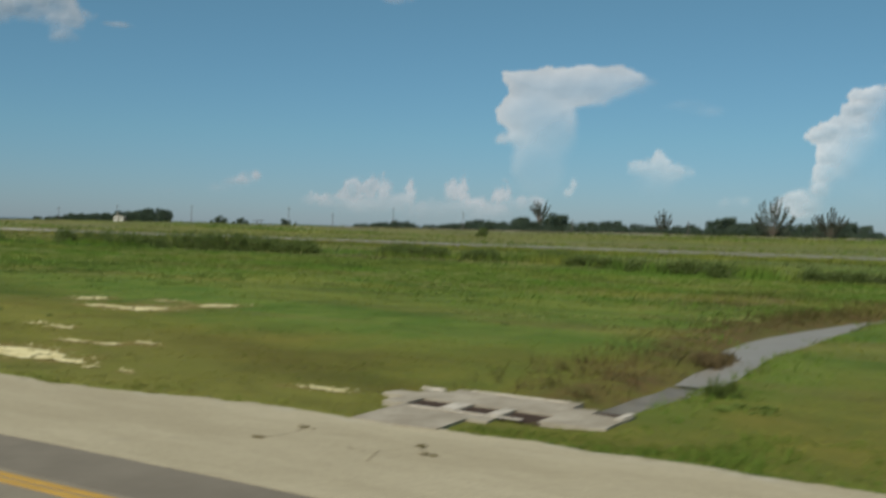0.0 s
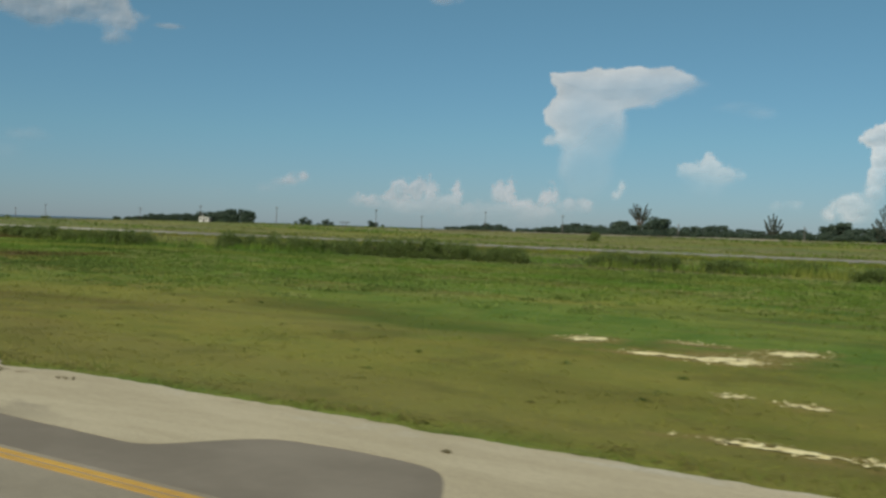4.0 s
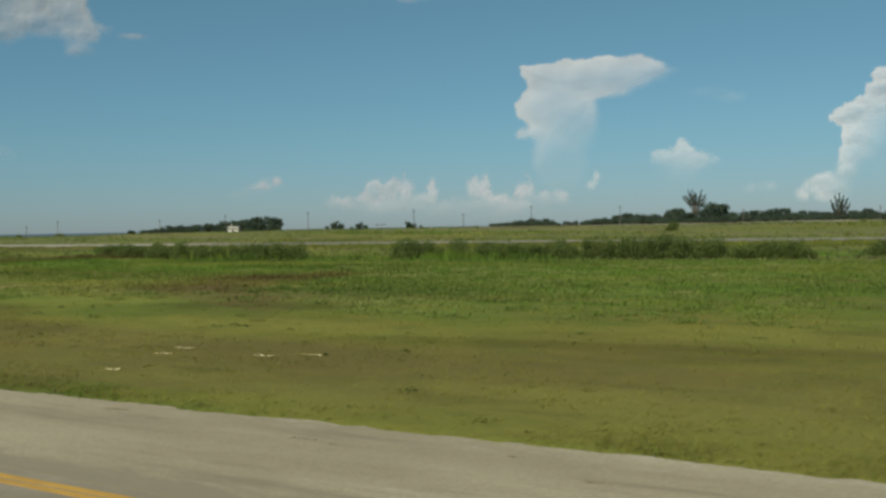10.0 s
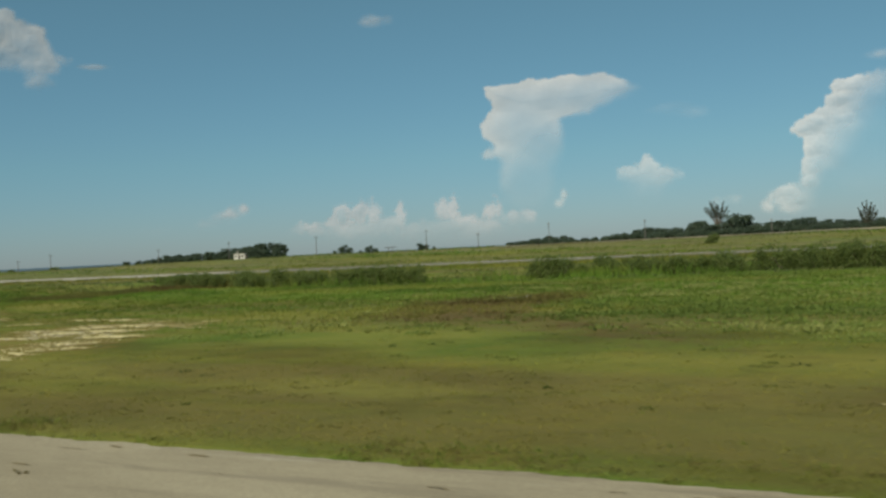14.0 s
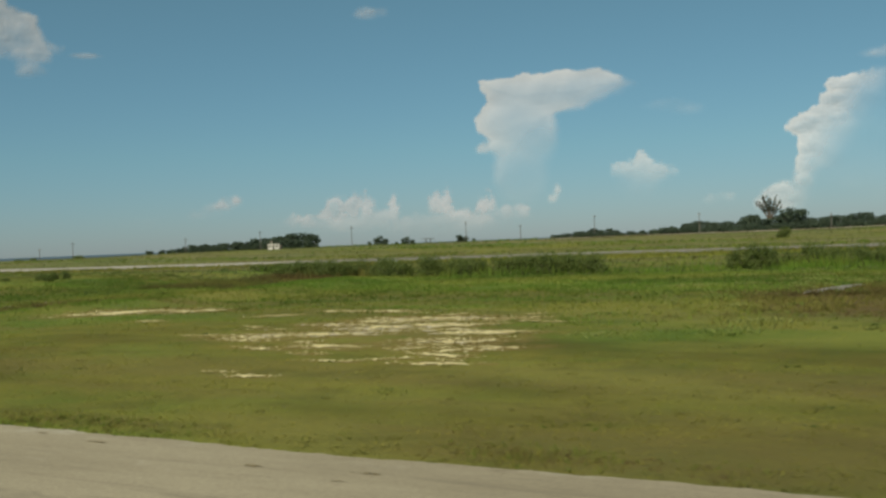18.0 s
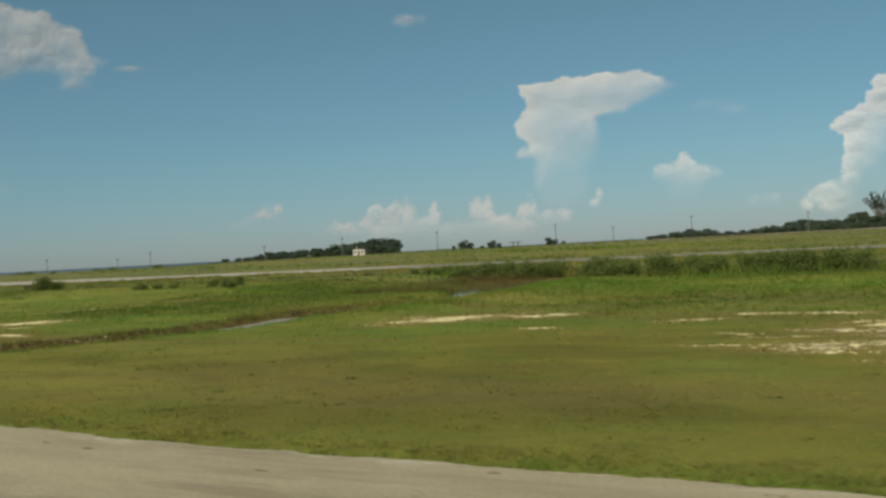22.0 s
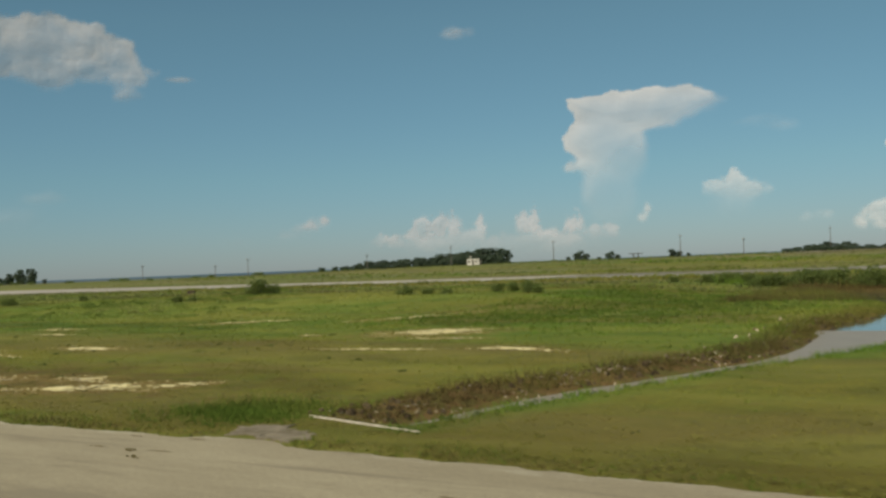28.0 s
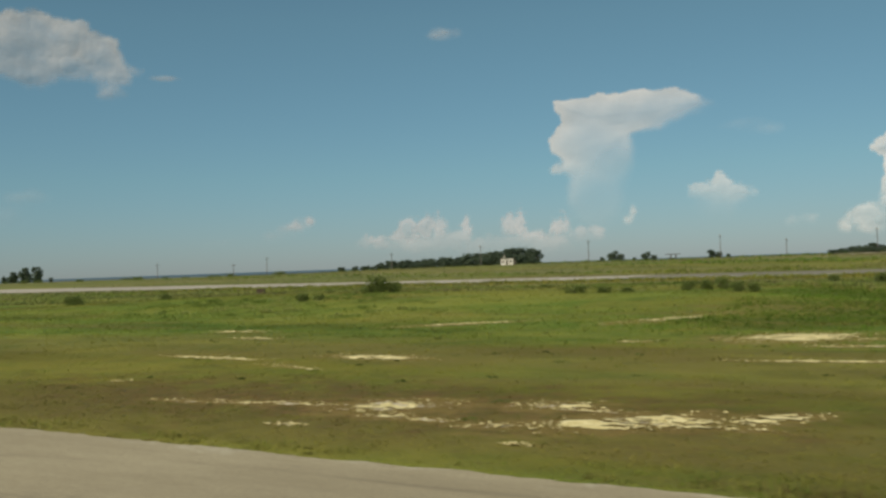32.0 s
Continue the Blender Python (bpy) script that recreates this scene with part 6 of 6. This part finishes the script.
for i in range(len(xc) - 1):
    for j in range(len(yc) - 1):
        if (i, j) not in holes and (i, j) not in gone:
            bm.faces.new((grid[i, j], grid[i + 1, j], grid[i + 1, j + 1], grid[i, j + 1]))
out = bmesh.ops.extrude_face_region(bm, geom=bm.faces[:])
for v in out["geom"]:
    if isinstance(v, bmesh.types.BMVert):
        v.co.z = -0.25
for v in [v for v in bm.verts if not v.link_faces]:
    bm.verts.remove(v)
bmesh.ops.recalc_face_normals(bm, faces=bm.faces[:])
part("slab", bm, M_CONC, cul)
for i, j in sorted(holes):
    part("pit_floor", box(bmesh.new(), xc[i] - 0.03, xc[i + 1] + 0.03, yc[j] - 0.03, yc[j + 1] + 0.03, -0.24, 0.012), M_MUD, cul, "rusty dark mud filling the pit")
for a, b in ((-0.85, -0.46), (0.31, 0.59)):
    part("rib", box(bmesh.new(), a, b, -0.72, 0.04, 0.052, 0.068, 0.006), M_PALE, cul, "pale worn concrete rib")
part("kerb", box(bmesh.new(), -1.5, 1.2, -0.93, -0.84, 0.05, 0.075, 0.006), M_PALE, cul, "pale concrete kerb")
part("kerb", box(bmesh.new(), -2.55, -1.9, 1.30, 1.36, 0.0, 0.085, 0.01), M_PALE, cul, "pale concrete kerb")
part("kerb", box(bmesh.new(), 2.70, 2.86, 0.35, 1.12, 0.05, 0.085, 0.01), M_PALE, cul, "pale concrete kerb")
part("kerb", box(bmesh.new(), -1.3, 1.2, 1.52, 1.60, 0.05, 0.085, 0.01), M_PALE, cul, "pale concrete kerb")


# cracks in the shoulder beside the culvert
def crack(points, seed):
    q = random.Random(seed)
    bm = bmesh.new()
    last = None
    for (xa, ya), (xb, yb) in zip(points, points[1:]):
        n = max(3, int(math.hypot(xb - xa, yb - ya) / 0.09))
        for k in range(n + 1):
            t = k / n
            x, y, w = xa + (xb - xa) * t + q.uniform(-0.05, 0.05), ya + (yb - ya) * t + q.uniform(-0.05, 0.05), q.uniform(0.003, 0.014)
            now = (bm.verts.new((x - w, y - w, 0.0385)), bm.verts.new((x + w, y + w, 0.0385)))
            if last:
                bm.faces.new((last[0], last[1], now[1], now[0]))
            last = now
    tagged(part("pavement_crack", bm, M_DIRT), "dark crack in the pale concrete shoulder", "crack", "cracks in the shoulder", "structure")


for k, pts in enumerate((((-11.9, -1.7), (-11.7, -0.9), (-11.8, -0.4)), ((-9.3, -1.9), (-9.6, -1.3), (-9.2, -0.5)), ((-11.2, -0.7), (-10.4, -0.35)), ((-10.5, -1.3), (-9.8, -1.35)), ((-9.2, -0.5), (-8.7, -1.0)))):
    crack(pts, 60 + k)

# head wall of the second ditch
hw = thing("ditch_headwall", "long pale concrete beam across the ditch head", "headwall", at=(-173.4, 3.55, 0.0), turn=-14.6)
part("beam", box(bmesh.new(), -2.2, 2.2, -0.045, 0.045, -0.10, 0.04, 0.015), M_PALE, hw)
part("footing", box(bmesh.new(), -2.1, 2.1, -0.14, 0.14, -0.75, -0.10), M_CONC, hw, "stained concrete footing")
ap = thing("concrete_apron", "cracked grey concrete apron at the pavement edge", "concrete slab", at=(-174.5, 1.75, 0.0), turn=-12)
r = random.Random(8)
for cx, cy, ra, rb in ((-0.75, 0.0, 0.95, 0.85), (0.55, -0.1, 0.85, 0.65)):
    bm = bmesh.new()
    lo = [bm.verts.new((cx + ra * k * math.cos(a), cy + rb * k * math.sin(a), -0.15)) for a, k in ((6.283 * q / 26, r.uniform(0.66, 1.16)) for q in range(26))]
    hi = [bm.verts.new((v.co.x, v.co.y, 0.022 + r.uniform(-0.012, 0.010))) for v in lo]
    bm.faces.new(hi)
    for q in range(26):
        bm.faces.new((lo[q], lo[(q + 1) % 26], hi[(q + 1) % 26], hi[q]))
    part("slab", bm, M_DAMP, ap)

# washed-up litter on the bank
n = 800
ly = np.concatenate([rng.uniform(4.6, 19, 500), rng.uniform(19, 38, 300)])
m2, w2 = canal_mid(ly)
lx = m2 - w2 - 0.15 - np.abs(rng.normal(0, 0.8, n))
ok = fbm(lx * 0.8, ly * 0.8, 77, 3) > 0.07
lx, ly = lx[ok], ly[ok]
cs = np.stack([lx, ly, ground_z(lx, ly) + 0.07], 1)
me = leaf_mesh("bank_litter", cs, np.full(len(cs), 0.06), 2, (0.02, 0.065), M_LITTER, 5, 0.4)
tagged(new("bank_litter", me), "pale plastic scraps and litter along the ditch bank", "litter", kind="stuff")

# clods of mud and pale rubble along the same bank
def lumps(name, label, category, x, y, size, material, q):
    """Angular lumps half sunk in the ground, joined into one mesh."""
    n = len(x)
    rad = q.uniform(*size, n)
    ang = np.linspace(0, 6.283, 6, endpoint=False)[None, :] + q.uniform(0, 6.283, (n, 1))
    gz = ground_z(x, y)
    low = np.stack([x[:, None] + rad[:, None] * np.cos(ang) * q.uniform(0.7, 1.3, (n, 6)), y[:, None] + rad[:, None] * np.sin(ang) * q.uniform(0.7, 1.3, (n, 6)), np.repeat(gz[:, None] - 0.06, 6, 1)], 2)
    top = np.stack([x[:, None] + 0.55 * rad[:, None] * np.cos(ang), y[:, None] + 0.55 * rad[:, None] * np.sin(ang), gz[:, None] + rad[:, None] * q.uniform(0.35, 0.95, (n, 6))], 2)
    peak = np.stack([x, y, gz + rad * q.uniform(0.8, 1.2, n)], 1)[:, None, :]
    v = np.concatenate([low, top, peak], 1).reshape(-1, 3)
    tri = [t for i in range(6) for t in ((i, (i + 1) % 6, 6 + (i + 1) % 6), (i, 6 + (i + 1) % 6, 6 + i), (6 + i, 6 + (i + 1) % 6, 12))]
    f = (np.arange(n)[:, None, None] * 13 + np.array(tri)[None]).reshape(-1, 3)
    tagged(new(name, np_mesh(name, v, f, material)), label, category, kind="stuff")


r = np.random.default_rng(31)
ly = r.uniform(4.4, 46, 420)
m2, w2 = canal_mid(ly)
lx = m2 - w2 - 0.1 - r.uniform(0, 1, 420) ** 1.3 * 2.0
ok = fbm(lx * 0.6, ly * 0.6, 79, 3) > -0.06
lumps("mud_clods", "dark clods of mud on the eroded ditch bank", "mud", lx[ok], ly[ok], (0.04, 0.14), M_CLOD, r)
for cx, cy, count, wide in ((-172.2, 11.3, 34, 0.45), (-172.6, 9.8, 22, 0.5), (-173.2, 8.0, 22, 0.5), (-173.4, 6.2, 16, 0.5), (-171.9, 13.4, 14, 0.4), (-172.1, 15.6, 14, 0.5), (-171.9, 17.6, 10, 0.5), (-170.2, 21.2, 30, 0.55), (-170.6, 23.5, 12, 0.7),
                            (-171.2, 29.8, 7, 0.5), (-171.0, 34.0, 10, 0.9), (-170.8, 39.5, 10, 1.0)):
    lumps("rubble_heap", "pale broken limestone and litter on the ditch bank", "rubble", cx + r.normal(0, wide, count), cy + r.normal(0, 1.5 * wide, count), (0.02, 0.050 + 0.002 * cy), M_RUBBLE, r)


# dirt and dead grass washed together on the pavement
def dirt_streak(x, y, length, width, turn, seed):
    X, Y, quads = sheet(np.arange(-1.5 * length, 1.5 * length, 0.035), np.arange(-2.2 * width, 2.2 * width, 0.022))
    d = 1 - np.hypot(X / length, Y / width) + 2.6 * fbm(X * 2.4, Y * 5.0, seed, 6, 0.72)
    quads = quads[(d[quads] > 0.1).all(1)]
    used = np.unique(quads)
    remap = np.zeros(len(X), np.int64)
    remap[used] = np.arange(len(used))
    c, s = math.cos(radians(turn)), math.sin(radians(turn))
    v = np.stack([x + X * c - Y * s, y + X * s + Y * c, 0.040 + 0.02 * sstep(0.1, 0.8, d)], 1)[used]
    tagged(new("dirt_streak", np_mesh("dirt_streak", v, remap[quads], M_DIRT, True)), "brown streak of dirt and dead grass on the asphalt", "dirt", "dirt on the pavement", "stuff")


q = random.Random(77)
spots = [(-53.4, -3.6, 0.6, 0.10, 62), (-52.7, -2.95, 0.5, 0.11, 74), (-55.7, -3.3, 0.45, 0.10, 70), (-53.3, -0.40, 0.30, 0.09, 20), (-52.4, -0.25, 0.35, 0.10, 60)]
spots += [(q.gauss(-53.2, 0.7), q.gauss(-3.0, 0.8), q.uniform(0.12, 0.45), q.uniform(0.03, 0.07), q.uniform(40, 85)) for k in range(12)]
spots += [(q.uniform(-58, -46), q.uniform(-2.6, -0.6), q.uniform(0.1, 0.4), q.uniform(0.03, 0.07), q.uniform(0, 80)) for k in range(10)]
for k in range(64):
    x = q.uniform(-178, -59)
    spots.append((x, float(pave_edge(x)) - 0.35 - 2.6 * q.random() ** 1.6, q.uniform(0.15, 0.6), q.uniform(0.02, 0.05), q.uniform(-8, 8)))
for k, spec in enumerate(spots):
    dirt_streak(*spec, 700 + 5 * k)

# weeds rooted in pavement cracks
def crack_weed(x, y, size, seed):
    ob = thing("weed_clump", "small dry weed growing from a pavement crack", "weed", "weeds in the pavement", at=(x, y, 0.03))
    q = np.random.default_rng(seed)
    c = np.stack([q.normal(0, size, 9), q.normal(0, size * 0.35, 9), np.full(9, 0.03)], 1)
    sub("leaves", leaf_mesh("leaves", c, np.full(9, 0.04), 6, (0.015, 0.035), M_REED, seed, 0.6), ob)


for i, (x, y, s) in enumerate(((-11.8, -0.45, 0.16), (-9.2, -0.5, 0.16), (-8.7, -1.0, 0.18), (-11.9, -1.65, 0.12), (-53.8, -3.95, 0.16), (-53.2, -3.2, 0.2), (-52.6, -2.5, 0.2),
                               (-47.0, -0.9, 0.4), (-44.6, -0.7, 0.35), (-33.5, -1.2, 0.15), (-155.0, -3.0, 0.3), (-176.0, -1.4, 0.25), (-175.2, -1.9, 0.2), (-97.5, -3.2, 0.35))):
    crack_weed(x, y, 0.5 * s, 80 + i)
